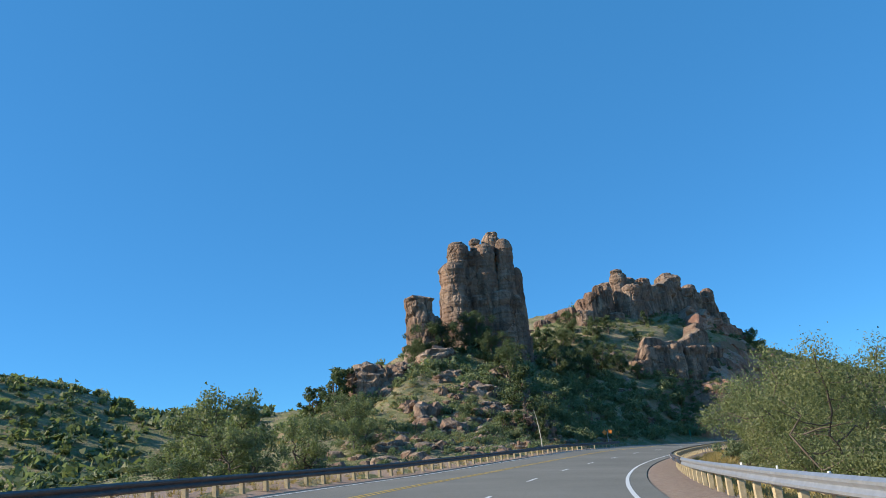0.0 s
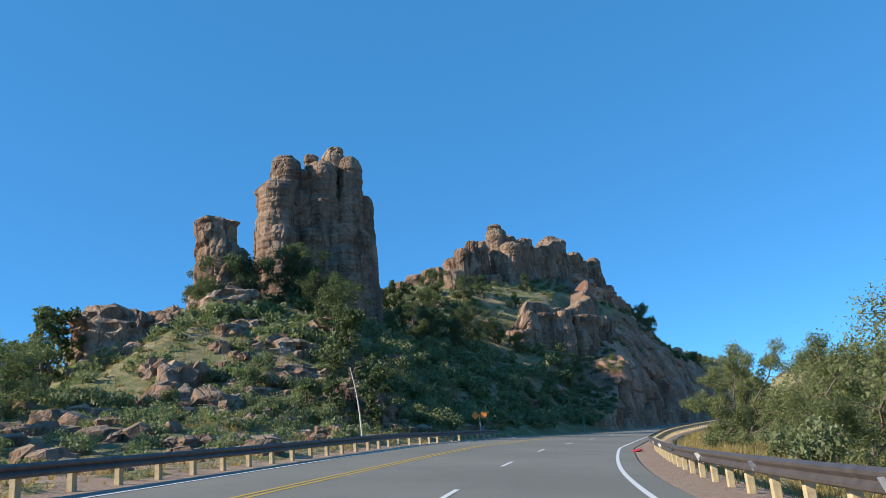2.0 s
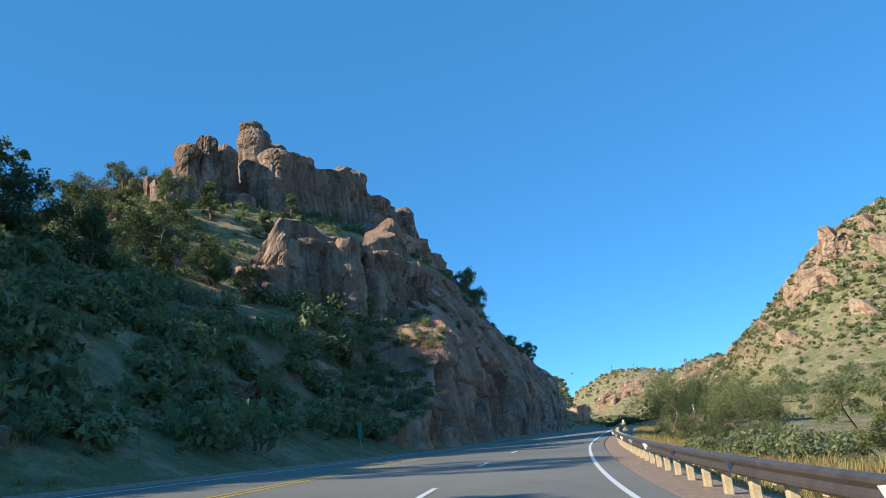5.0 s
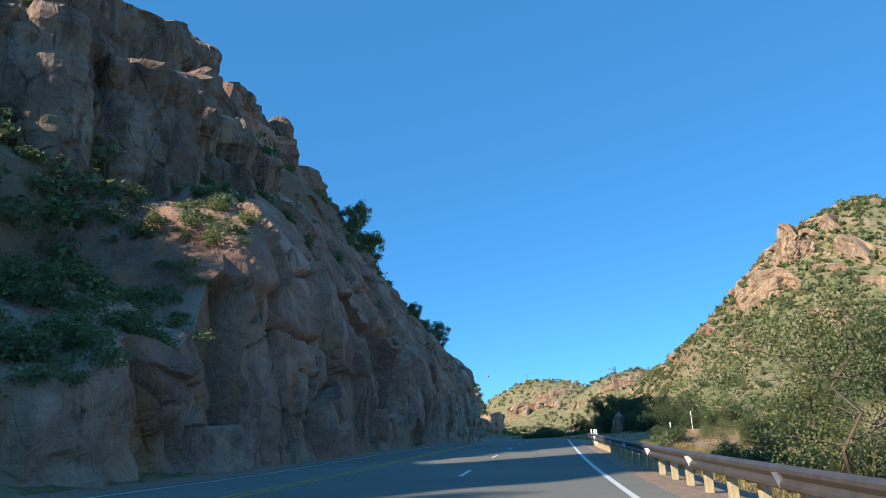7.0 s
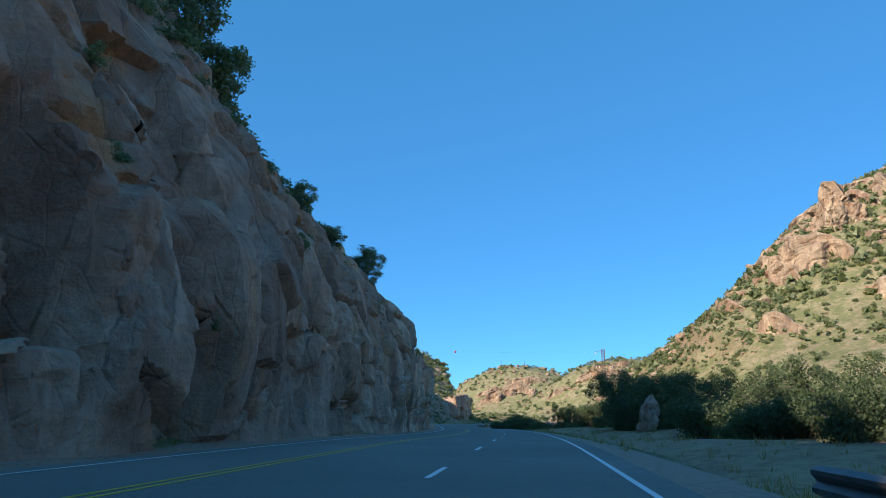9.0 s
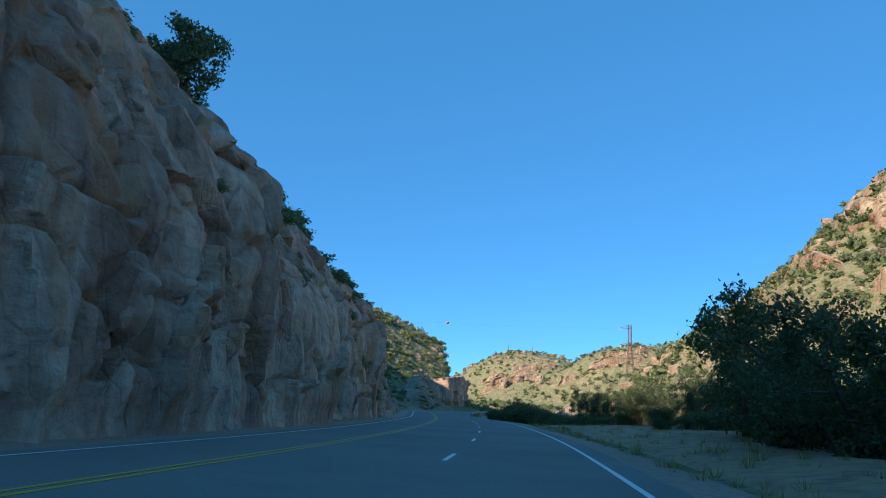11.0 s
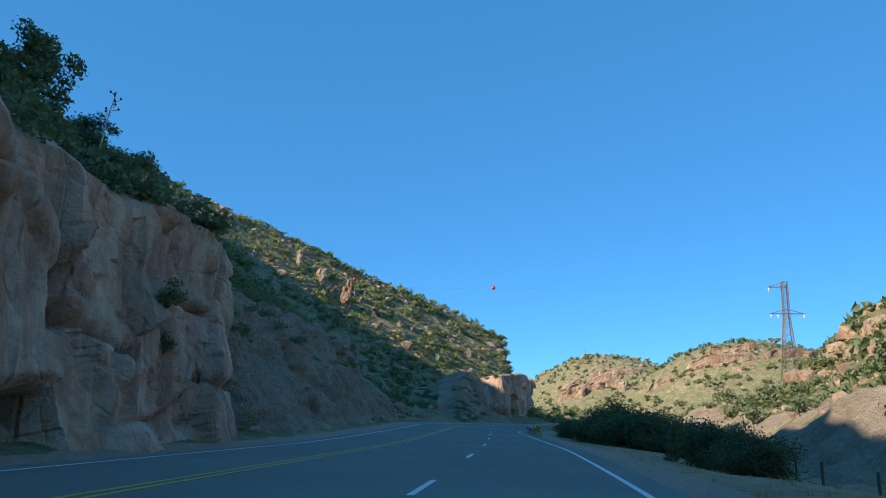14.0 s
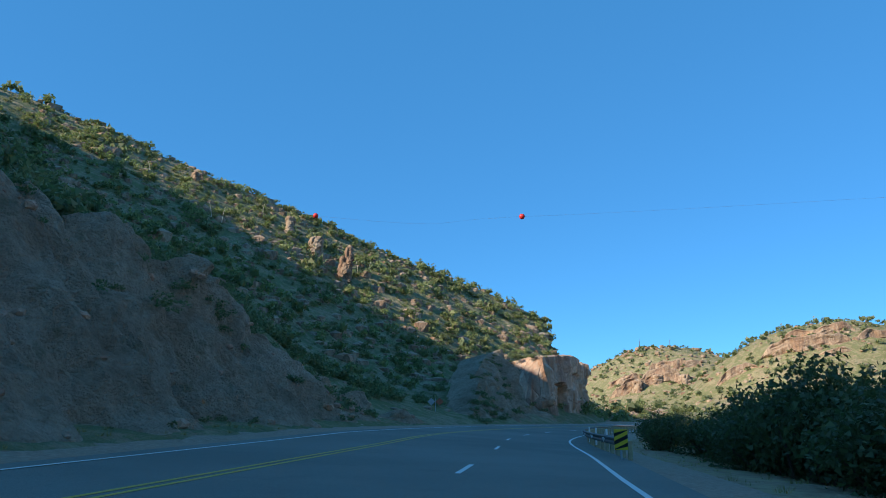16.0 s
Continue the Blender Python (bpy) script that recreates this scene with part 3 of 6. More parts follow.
def join(bms):
    out = bmesh.new()
    for b in bms:
        tmp = bpy.data.meshes.new("tmp")
        b.to_mesh(tmp)
        out.from_mesh(tmp)
        b.free()
        bpy.data.meshes.remove(tmp)
    return out


def solid(name, bm, mat, smooth=False):
    me = bpy.data.meshes.new(name)
    bm.to_mesh(me)
    bm.free()
    me.materials.append(mat)
    if smooth:
        me.polygons.foreach_set("use_smooth", np.ones(len(me.polygons), bool))
    return me


def tube(points, radii, sides=6):
    """Vertices and faces of a tapered tube along the points."""
    pts = np.asarray(points, float)
    t = np.gradient(pts, axis=0)
    t /= np.linalg.norm(t, axis=1)[:, None] + 1e-9
    ref = np.where(np.abs(t[:, 2:3]) > 0.9, np.array([[1.0, 0, 0]]), np.array([[0, 0, 1.0]]))
    a = np.cross(t, ref)
    a /= np.linalg.norm(a, axis=1)[:, None] + 1e-9
    b = np.cross(t, a)
    ang = np.linspace(0, 2 * math.pi, sides, endpoint=False)
    ring = a[:, None] * np.cos(ang)[None, :, None] + b[:, None] * np.sin(ang)[None, :, None]
    v = (pts[:, None] + ring * np.asarray(radii, float)[:, None, None]).reshape(-1, 3)
    return v, grid_faces(len(pts), sides, True)


def merge(pieces):
    vs, fs, n = [], [], 0
    for v, f in pieces:
        vs.append(v)
        fs.append(f + n)
        n += len(v)
    return np.concatenate(vs), np.concatenate(fs)


# ---- ground, road ----
def steps(lo, hi, fine_lo, fine_hi, fine, grow=1.16):
    mid = list(np.arange(fine_lo, fine_hi, fine))
    up, d, x = [], fine, mid[-1]
    while x < hi:
        d *= grow
        x += d
        up.append(x)
    down, d, x = [], fine, mid[0]
    while x > lo:
        d *= grow
        x -= d
        down.append(x)
    return np.array(down[::-1] + mid + up)


gx, gy = steps(-4500, 4700, -50, 300, 1.8, 1.09), steps(-4500, 4800, 20, 500, 1.8, 1.09)
GX, GY = np.meshgrid(gx, gy)
GZ = land(GX, GY)
tagged(new("ground", mesh_of("ground", np.stack([GX, GY, GZ], -1).reshape(-1, 3), grid_faces(len(gy), len(gx)), GROUND, True)),
       "dry stony canyon hillside with scattered scrub", "ground", "", "structure")


def ribbon(name, s_list, offsets, lifts, mat, smooth=True):
    s_list = np.asarray(s_list, float)
    v = np.stack([at(s_list, o, dz) for o, dz in zip(offsets, lifts)], 1).reshape(-1, 3)
    return mesh_of(name, v, grid_faces(len(s_list), len(offsets)), mat, smooth)


S_ALL = np.arange(-58, 560, 1.5)
tagged(new("road", ribbon("road", S_ALL, [-10.95, -10.9, -6.2, -2, 2.85, 2.9], [-0.4, 0, 0.03, 0.02, 0, -0.4], ASPHALT, False)),
       "three-lane grey asphalt highway on a curve", "road", "", "structure")
tagged(new("shoulder", ribbon("shoulder", S_ALL, [2.88, 3.2, 4.6, 6.2, 8.0], [-0.03, -0.04, -0.14, -0.55, -1.7], GRAVEL)),
       "narrow gravel shoulder with dry grass", "shoulder", "", "structure")
tagged(new("shoulder", ribbon("shoulder", S_ALL, [-15.8, -14.2, -13.0, -11.8, -10.88], [0.35, 0.22, 0.14, -0.06, -0.03], GRAVEL)),
       "gravel shoulder below the rock cut", "shoulder", "", "structure")


VS, VO = np.meshgrid(np.arange(196, 452, 1.2), np.linspace(4.2, 17.5, 15), indexing="ij")
verge_p = at(VS.ravel(), VO.ravel())
verge_p[:, 2] = land(verge_p[:, 0], verge_p[:, 1]) + 0.10 * np.clip((17.5 - VO.ravel()) / 3, -1.5, 1) - 0.4 * (VO.ravel() < 4.4) - np.clip((200 - VS.ravel()) / 4, 0, 1)
tagged(new("verge", mesh_of("verge", verge_p, grid_faces(*VS.shape)[:, ::-1], VERGE, True)), "dry brown soil and grass verge beside the road", "verge", "", "structure")


def stripe(name, s_list, o, width, lift, mat, label):
    tagged(new(name, ribbon(name, s_list, [o - width / 2, o + width / 2], [lift, lift], mat)), label, "road marking", "", "structure")


EDGE = curve(S_ALL, (350, 2.05), (380, 1.65), (430, 1.5))
edge_pts = np.stack([at(S_ALL, EDGE - 0.07, 0.012), at(S_ALL, EDGE + 0.07, 0.012)], 1).reshape(-1, 3)
tagged(new("edge_line", mesh_of("edge_line", edge_pts, grid_faces(len(S_ALL), 2), WHITE_LINE)), "solid white edge line on asphalt", "road marking", "", "structure")
stripe("edge_line", S_ALL, -10.0, 0.14, 0.018, WHITE_LINE, "solid white edge line near the rock cut")
stripe("centre_line", S_ALL, -6.12, 0.12, 0.036, YELLOW_LINE, "double yellow centre line")
stripe("centre_line", S_ALL, -6.42, 0.12, 0.036, YELLOW_LINE, "double yellow centre line")
for k in range(-4, 43):
    c = 8.2 + 12.85 * k
    stripe("lane_dash", np.linspace(c - 1.6, c + 1.6, 5), -1.98, 0.13, 0.028, WHITE_LINE, "broken white lane line dash")


# ---- rock ----
def rock_column(cx, cy, z0, z1, r0, r1, seed, flat=0.85, lean=(0.0, 0.0), amp=0.7, squash=1.0, turn=0.0, cell=0.42, size=(2.6, 2.6, 4.2), mat=None, name="rock_column", beds=0.014):
    """A weathered pillar with a rounded, layered cap, as one mesh in world places."""
    h = z1 - z0
    rows, cols = max(8, int(h / cell)), max(14, int(2 * math.pi * max(r0, r1) / cell))
    u = np.linspace(0, 1, rows)
    body = r0 + (r1 - r0) * u
    cap = np.where(u > flat, np.sqrt(np.clip(1 - ((u - flat) / (1 - flat + 1e-6)) ** 2, 0, 1)), 1.0)
    waist = 1 - 0.10 * np.exp(-(((u - flat + 0.12) / 0.05) ** 2))
    rad = body * np.maximum(cap, 0.02) * waist
    height_in = z0 + u * h
    rad = rad * (1 + beds * np.clip((u - 0.45) / 0.4, 0.2, 1) * np.sign(np.sin(height_in * 2.9 + seed)) * np.abs(np.sin(height_in * 2.9 + seed)) ** 0.4 + 0.6 * beds * np.sin(height_in * 7.1 + 2 * seed))
    th = np.linspace(0, 2 * math.pi, cols, endpoint=False) + radians(turn)
    U, T = np.meshgrid(u, th, indexing="ij")
    R = np.repeat(rad[:, None], cols, 1)
    n = np.stack([np.cos(T), np.sin(T), 0.25 * U], -1).reshape(-1, 3)
    x = R * np.cos(T - radians(turn)) * squash
    y = R * np.sin(T - radians(turn))
    ct, st = math.cos(radians(turn)), math.sin(radians(turn))
    p = np.stack([cx + x * ct - y * st + lean[0] * U * h, cy + x * st + y * ct + lean[1] * U * h, z0 + U * h], -1).reshape(-1, 3)
    d = rock_relief(p, size, amp, seed) * np.clip(R.ravel() / (0.5 * max(r0, r1)), 0.15, 1)
    p = p + n * d[:, None]
    return mesh_of(name, p, grid_faces(rows, cols, True)[:, ::1], mat or ROCK)


def boulder_mesh(name, seed, squash=(1, 1, 0.75), amp=0.26, levels=3, mat=None):
    bm = bmesh.new()
    bmesh.ops.create_icosphere(bm, subdivisions=levels, radius=1)
    p = np.array([v.co for v in bm.verts])
    f = np.array([[v.index for v in fc.verts] for fc in bm.faces])
    bm.free()
    q = np.sign(p) * np.abs(p) ** 0.75
    q = q * np.array(squash)
    d = rock_relief(q * 2.2 + seed * 13.7, (1.5, 1.5, 1.3), amp, seed)
    return mesh_of(name, q + p * d[:, None], f, mat or ROCK)


# the spires over the first bend
spires = thing("rock_spire", "tall cluster of rounded red rock spires on a scrubby hill", "rock formation", Matrix.Translation((0.9, -1.3, 1.2)))
for k, (x, y, z1, r0, r1, sq) in enumerate(((1.5, 152.0, 40.3, 3.7, 2.7, 1.0), (3.2, 155.3, 45.4, 3.4, 2.35, 1.0), (8.7, 156.0, 44.9, 3.4, 2.4, 1.0), (10.7, 158.2, 48.0, 3.2, 1.8, 1.0),
                                             (13.1, 156.4, 45.9, 3.0, 1.9, 1.0), (15.5, 156.4, 39.2, 1.8, 1.1, 1.0), (5.6, 156.6, 43.6, 3.6, 2.6, 1.0), (6.6, 155.2, 33.5, 3.6, 2.6, 1.0), (11.4, 154.9, 34.0, 3.6, 2.6, 1.0), (2.2, 151.0, 33.0, 3.8, 2.4, 1.0), (14.0, 155.8, 33.0, 2.9, 2.0, 1.0))):
    part("spire", rock_column(x, y, 14.0, z1, r0, r1, 60 + k, 0.93, (0, 0), 0.24, sq, 30 * k, 0.3, (2.8, 2.8, 13.0), None, "spire", 0.036), spires)
for k, (x, y, z, a, c) in enumerate(((7.0, 157.0, 45.6, 1.2, 0.9), (7.0, 157.0, 44.2, 1.0, 1.2), (3.0, 155.2, 44.6, 1.8, 0.75), (10.9, 158.0, 47.2, 1.4, 0.7), (8.5, 155.8, 43.9, 1.75, 0.7))):
    part("cap_rock", boulder_mesh("cap_rock", 80 + k, (a, a, c), 0.2), spires, "layered cap rock", Matrix.Translation((x, y, z)))
small = thing("rock_spire", "short blocky red rock spire beside taller spires", "rock formation", Matrix.Translation((0.5, -1.2, 1.6)))
part("spire", rock_column(-5.0, 141.8, 14.0, 30.9, 3.4, 2.7, 71, 0.93, (0, 0), 0.5, 1.0, 20, 0.32, (3, 3, 6)), small)
part("spire", rock_column(-3.0, 141.4, 14.0, 26.8, 2.6, 1.7, 72, 0.9, (0, 0), 0.5, 1.0, 20, 0.32, (3, 3, 6)), small)
part("spire", rock_column(-7.0, 140.2, 12.0, 21.5, 2.6, 1.7, 73, 0.9, (0, 0), 0.5, 1.0, 20, 0.32, (3, 3, 6)), small)

# the butte behind it
butte = thing("rock_butte", "broken red rock butte with columns and ledges", "rock formation")
for k, (x, y, z0, z1, r0, r1) in enumerate((
        (38.1, 198.5, 24, 37.8, 3.0, 2.2), (40.4, 199.0, 26, 42.8, 1.9, 1.4), (42.7, 200.0, 26, 44.8, 1.8, 1.25), (45.7, 203.0, 26, 45.0, 2.3, 1.7), (50.2, 206.0, 26, 49.4, 2.7, 2.2),
        (53.6, 208.5, 28, 48.4, 2.0, 1.4), (59.2, 215.0, 28, 49.6, 3.0, 2.0), (70.9, 228.0, 28, 53.0, 4.4, 3.3), (64.7, 222.0, 28, 48.8, 3.6, 2.8), (79.3, 234.6, 26, 51.0, 3.0, 1.8),
        (86.0, 237.4, 24, 50.0, 2.7, 1.75), (88.8, 236.4, 22, 41.6, 2.6, 1.8), (75.5, 230.5, 26, 48.8, 4.6, 3.8), (82.6, 236.0, 26, 46.8, 3.6, 2.8),
        (53.0, 205.0, 24, 45.5, 3.4, 2.8), (47.0, 201.0, 24, 37.0, 3.0, 2.2), (43.0, 197.0, 22, 33.5, 2.4, 1.8),
        (34.5, 206.0, 26, 40.2, 3.2, 2.4), (31.0, 208.0, 26, 39.2, 3.0, 2.2), (27.5, 207.5, 24, 37.6, 3.0, 2.2), (23.5, 207.0, 22, 35.0, 3.0, 2.4), (48.5, 214.0, 30, 48.5, 3.6, 2.6), (40.0, 207.0, 28, 42.8, 3.2, 2.2))):
    z1 -= curve(x, (45, 0), (62, 0.5), (78, 0.9), (90, 1.1))
    part("rock_column", rock_column(x, y, z0, z1, r0 * 1.05, r1 * 1.12, 100 + k, 0.93, (0, 0), 0.42, 1.0, 40 * k, 0.36, (2.7, 2.7, 9.0), None, "rock_column", 0.03), butte)
part("cap_rock", boulder_mesh("cap_rock", 96, (1.7, 1.6, 0.8), 0.2), butte, "layered cap rock", Matrix.Translation((70.4, 227.4, 51.9)))
part("cap_rock", boulder_mesh("cap_rock", 97, (1.7, 1.5, 0.7), 0.2), butte, "", Matrix.Translation((50.0, 205.8, 49.3)))
# the broad wall under its ledge
wall = thing("rock_buttress", "sheer red rock buttress under a bushy ledge", "rock formation")
for k, (x, y, z0, z1, r0, r1) in enumerate(((45.5, 179.0, 8, 21.0, 4.0, 3.4), (50.0, 180.0, 8, 24.2, 3.8, 3.4), (54.5, 180.6, 7, 24.4, 3.2, 2.8), (59.6, 184.5, 5, 24.0, 4.6, 4.2), (64.6, 190.8, 4, 24.5, 5.0, 4.4), (68.5, 197.5, 4, 25.0, 5.0, 4.2), (42.0, 181.5, 10, 20.5, 3.6, 3.0), (71.5, 205.0, 6, 27.5, 3.8, 3.0))):
    part("rock_column", rock_column(x, y, z0, z1, r0, r1, 140 + k, 0.97, (0, 0), 0.5, 1.1, 25 * k, 0.36, (3.0, 3.0, 11.0)), wall)

# the cut beside the road
CUT_TOP = [(163, 0.4), (168, 2.2), (174, 4.6), (180, 6.5), (184, 10.5), (188, 14), (200, 16), (208, 18), (216, 20), (224, 20), (232, 19), (245, 17.5), (255, 16.5), (268, 17), (284, 17), (292, 16), (303, 14.8), (312, 12.8), (318, 11.7), (324, 11.2), (327, 9.8), (336, 8.3), (344, 8.7), (347.5, 8.4), (348, 7.5)]


def facing(s):
    tx, ty = np.interp(s, LINE_S, TAN[:, 0]), np.interp(s, LINE_S, TAN[:, 1])
    return tx, ty


def cut_points(s, u, seed):
    """Points of the cut, s along the road and u from its foot (0) over its rim (1) to the slope behind (2)."""
    line = np.stack([s / 9, 0 * s, 0 * s], 1)
    top = np.maximum(curve(s, *CUT_TOP) + (0.9 * vnoise(line, 5) + 0.7 * vnoise(line * 3, 6)) * np.clip((s - 164) / 12, 0, 1), 0.3)
    face, roof = np.clip(u, 0, 1), np.clip(u - 1, 0, 1)
    up = face * top
    wave = 0.8 * fbm(np.stack([s / 14, face * 1.2, 0 * s], 1), 3, seed)
    lean = curve(up, (0, 0), (1.2, 0.5), (8, 1.0), (12.5, 2.9), (17, 5.4), (22, 7.8))
    prow = 2.0 * np.exp(-((s - 278.5) / 4.5) ** 2) * np.clip((up - 4) / 7, 0, 1) * np.clip((15.0 - up) / 3.0, 0, 1)
    o = -12.2 - 2.5 * np.clip((172 - s) / 9, 0, 1) - lean + prow - wave * np.clip(up / 4, 0.2, 1)
    z = -0.6 + face * (top + 0.6)
    rim = left_side(s, o - 8.0)
    o, z = o - 8.0 * roof, z + np.maximum(rim - z, 0.5) * roof
    p = at(s, o)
    p[:, 2] = np.interp(s, LINE_S, LINE[:, 2]) + z
    tx, ty = facing(s)
    n = np.stack([ty, -tx, 0.25 + roof], 1)
    n /= np.linalg.norm(n, axis=1)[:, None]
    part_of = np.clip(0.65 + fbm(p / 6.0, 2, seed + 60), 0.25, 1)
    d = 1.6 * block_relief(s, z, p, seed + 2, 4.6, 7.5, 0.5, 0.4) + 0.8 * fracture(p, (3.0, 3.0, 5.2), seed + 31, 0.5, 0.75, 0.45, 0.045) + 0.34 * part_of * fracture(p, (1.05, 1.05, 1.5), seed + 41, 0.5, 0.7, 0.35, 0.09)
    d = d + 0.5 * fbm(p / 7.0, 2, seed + 70) + 0.05 * fbm(p / 0.8, 2, seed + 50)
    return p + n * (d * np.clip((z + 0.6) / 2.0, 0.3, 1) * np.where(roof > 0, 0.6, 1 - 0.4 * np.clip((face - 0.85) / 0.15, 0, 1)))[:, None]


def cut_face(s_lo, s_hi, seed):
    s = np.arange(s_lo, s_hi + 0.01, 0.16)
    u = np.concatenate([np.linspace(0, 1, 140), 1 + np.linspace(0, 1, 26)[1:]])
    SS, UU = np.meshgrid(s, u, indexing="ij")
    p = sum(cut_points(SS.ravel() + ds, UU.ravel() + du, seed) for ds, du in ((-0.12, 0.0), (-0.04, 0.002), (0.04, -0.002), (0.12, 0.0))) / 4
    me = mesh_of("rock_face", p, grid_faces(len(s), len(u))[:, ::-1], CUT, True)
    me.set_sharp_from_angle(angle=radians(38))
    return me


cliff = thing("cliff", "shaded blocky rock cut rising beside the road", "cliff", None, "", "structure")
for a, b in ((163, 224), (224, 280), (280, 336), (336, 348.2)):
    part("rock_face", cut_face(a, b, 300), cliff)


# the earth bank past the cut
def bank_points(s, u):
    high = curve(s, (340, 8.0), (350, 10.4), (382, 10.6), (396, 10.0), (406, 7.8), (415, 4.6), (424, 1.4), (430, 0.4), (444, 0.4), (453, 3.5), (461, 7.5), (468, 10.5), (476, 11.0))
    up, back = np.clip(u, 0, 1), np.clip(u - 1, 0, 1)
    o = -12.5 - 3.2 * np.clip((351 - s) / 6, 0, 1) - 0.95 * high * up - 4.0 * back
    z = -0.25 + (high + 0.25) * (0.4 * up + 0.6 * up ** 1.2) + back * 0.2
    p = at(s, o)
    p[:, 2] = np.interp(s, LINE_S, LINE[:, 2]) + bank(s) * 11 + z
    tx, ty = facing(s)
    n = np.stack([ty, -tx, 0.9 + 0 * s], 1)
    n /= np.linalg.norm(n, axis=1)[:, None]
    q = np.stack([s / 3.0, z / 9.0, 0 * s], 1)
    d = 1.0 * fbm(q, 4, 71) - 0.7 * np.abs(fbm(np.stack([s / 1.7, z / 14.0, 0 * s], 1), 3, 73)) + 0.55 * fbm(p / 2.2, 4, 75) + np.maximum(rock_relief(p, (3.5, 3.5, 2.6), 0.8, 77, 0.8), -0.1) * np.clip(fbm(p / 7.0, 2, 79) * 2.2, 0, 1)
    return p + n * (d * np.clip(up * high / 1.6, 0.08, 1) - 1.6 * back)[:, None]


SS, UU = np.meshgrid(np.arange(342, 430, 0.33), np.concatenate([np.linspace(0, 1, 54), [1.15, 1.4, 1.8]]), indexing="ij")
bank_thing = thing("earth_bank", "bare stony tan earth bank below scrub", "bank", None, "", "structure")
part("slope", mesh_of("slope", bank_points(SS.ravel(), UU.ravel()), grid_faces(*SS.shape)[:, ::-1], BANK), bank_thing)
SS, UU = np.meshgrid(np.arange(442, 474, 0.4), np.concatenate([np.linspace(0, 1, 34), [1.15, 1.4, 1.8]]), indexing="ij")
part("slope", mesh_of("slope", bank_points(SS.ravel(), UU.ravel()), grid_faces(*SS.shape)[:, ::-1], BANK), bank_thing)


# the bare far bank of the wash
WS, WO = np.meshgrid(np.arange(354, 430, 0.8), np.linspace(17.0, 27.5, 24), indexing="ij")
far_p = at(WS.ravel(), WO.ravel())
far_n = fbm(far_p / 3.0, 4, 81) + 0.6 * np.abs(fbm(np.stack([WS.ravel() / 1.6, WO.ravel() / 9, 0 * WO.ravel()], 1), 3, 83))
inside = np.minimum(np.minimum(WO.ravel() - 17.0, 27.5 - WO.ravel()) / 1.2, np.minimum(WS.ravel() - 354, 429 - WS.ravel()) / 4.0)
far_p[:, 2] = land(far_p[:, 0], far_p[:, 1]) + np.clip(inside, -1, 1) * 0.35 - 0.2 + 0.55 * far_n * np.clip(inside, 0, 1)
wash_bank = thing("earth_bank", "sunlit bare tan earth bank across the wash", "bank", None, "", "structure")
part("slope", mesh_of("slope", far_p, grid_faces(*WS.shape)[:, ::-1], BANK), wash_bank)


def cliff_band(name, line, low, high, seed, mat, cell=0.6, deep=5.0, blocks=(3.5, 4.0), sink=2.0, foot=None):
    """A ledge of jointed rock along a line of places on a hillside, its face to the right of the line."""
    p2 = spline([(x, y, 0) for x, y in line], cell)[:, :2]
    t = np.gradient(p2, axis=0)
    t /= np.linalg.norm(t, axis=1)[:, None]
    run = np.arange(len(p2)) * cell
    ends = np.clip(np.minimum(run, run[-1] - run) / 5.0, 0, 1) ** 0.6
    base = land(p2[:, 0], p2[:, 1]) if foot is None else np.full(len(p2), foot)
    tall = (low + (high - low) * (0.5 + 0.5 * vnoise(np.stack([run / 6.0, 0 * run, 0 * run], 1), seed))) * ends
    u = np.concatenate([np.linspace(0, 1, max(6, int((high + sink) / cell)) + 1), [1.12, 1.4, 1.8, 2.0]])
    i, U = np.meshgrid(np.arange(len(p2)), u, indexing="ij")
    i, U = i.ravel(), U.ravel()
    face, roof = np.clip(U, 0, 1), np.clip(U - 1, 0, 1)
    nrm = np.stack([t[i, 1], -t[i, 0], 0 * U], 1)
    z = -sink + face * (tall[i] + sink)
    p = np.stack([p2[i, 0], p2[i, 1], base[i] + z], 1) - nrm * (0.12 * face * tall[i] + deep * roof)[:, None]
    p[:, 2] += np.where(roof > 0, 0.4 - 1.2 * roof, 0)
    d = np.where(face < 0.9, 1.5, 1.1) * block_relief(run[i], z, p, seed, *blocks) + 0.5 * fracture(p, (0.5 * blocks[0], 0.5 * blocks[0], 0.45 * blocks[1]), seed + 9) + 0.6 * fracture(p, (5, 5, 4), seed)
    d = d.reshape(len(p2), len(u))
    d[1:-1] = 0.3 * d[:-2] + 0.4 * d[1:-1] + 0.3 * d[2:]
    d = d.ravel()
    return mesh_of(name, p + (nrm + np.array([0, 0, 0.06])) * (d * np.where(roof > 0.3, 0.3, 1))[:, None], grid_faces(len(p2), len(u)), mat)

# the sheer wall under the ledge
part("rock_face", cliff_band("rock_face", ((43, 177.4), (47, 176.2), (52, 177.8), (57, 181), (62, 185.5), (66.5, 191.5), (70, 198)), 7.5, 9.5, 158, ROCK, 0.36, 4.0, (4.2, 9.0), 9.0), wall)

# ledges over the cut
for k, (s_lo, s_hi, off, low, high) in enumerate(((202, 252, -20.5, 2.0, 4.5), (206, 250, -25.5, 2.5, 5.5), (214, 246, -31.0, 2.0, 5.0), (256, 300, -21.5, 1.0, 3.0))):
    run = np.linspace(s_lo, s_hi, 8)
    part("rock_ledge", cliff_band("rock_ledge", [tuple(q[:2]) for q in at(run, off + 1.2 * np.sin(run / 4.0 + k))], low, high, 800 + 7 * k, CUT, 0.4, 3.5, (3.0, 3.4), 2.5), cliff)

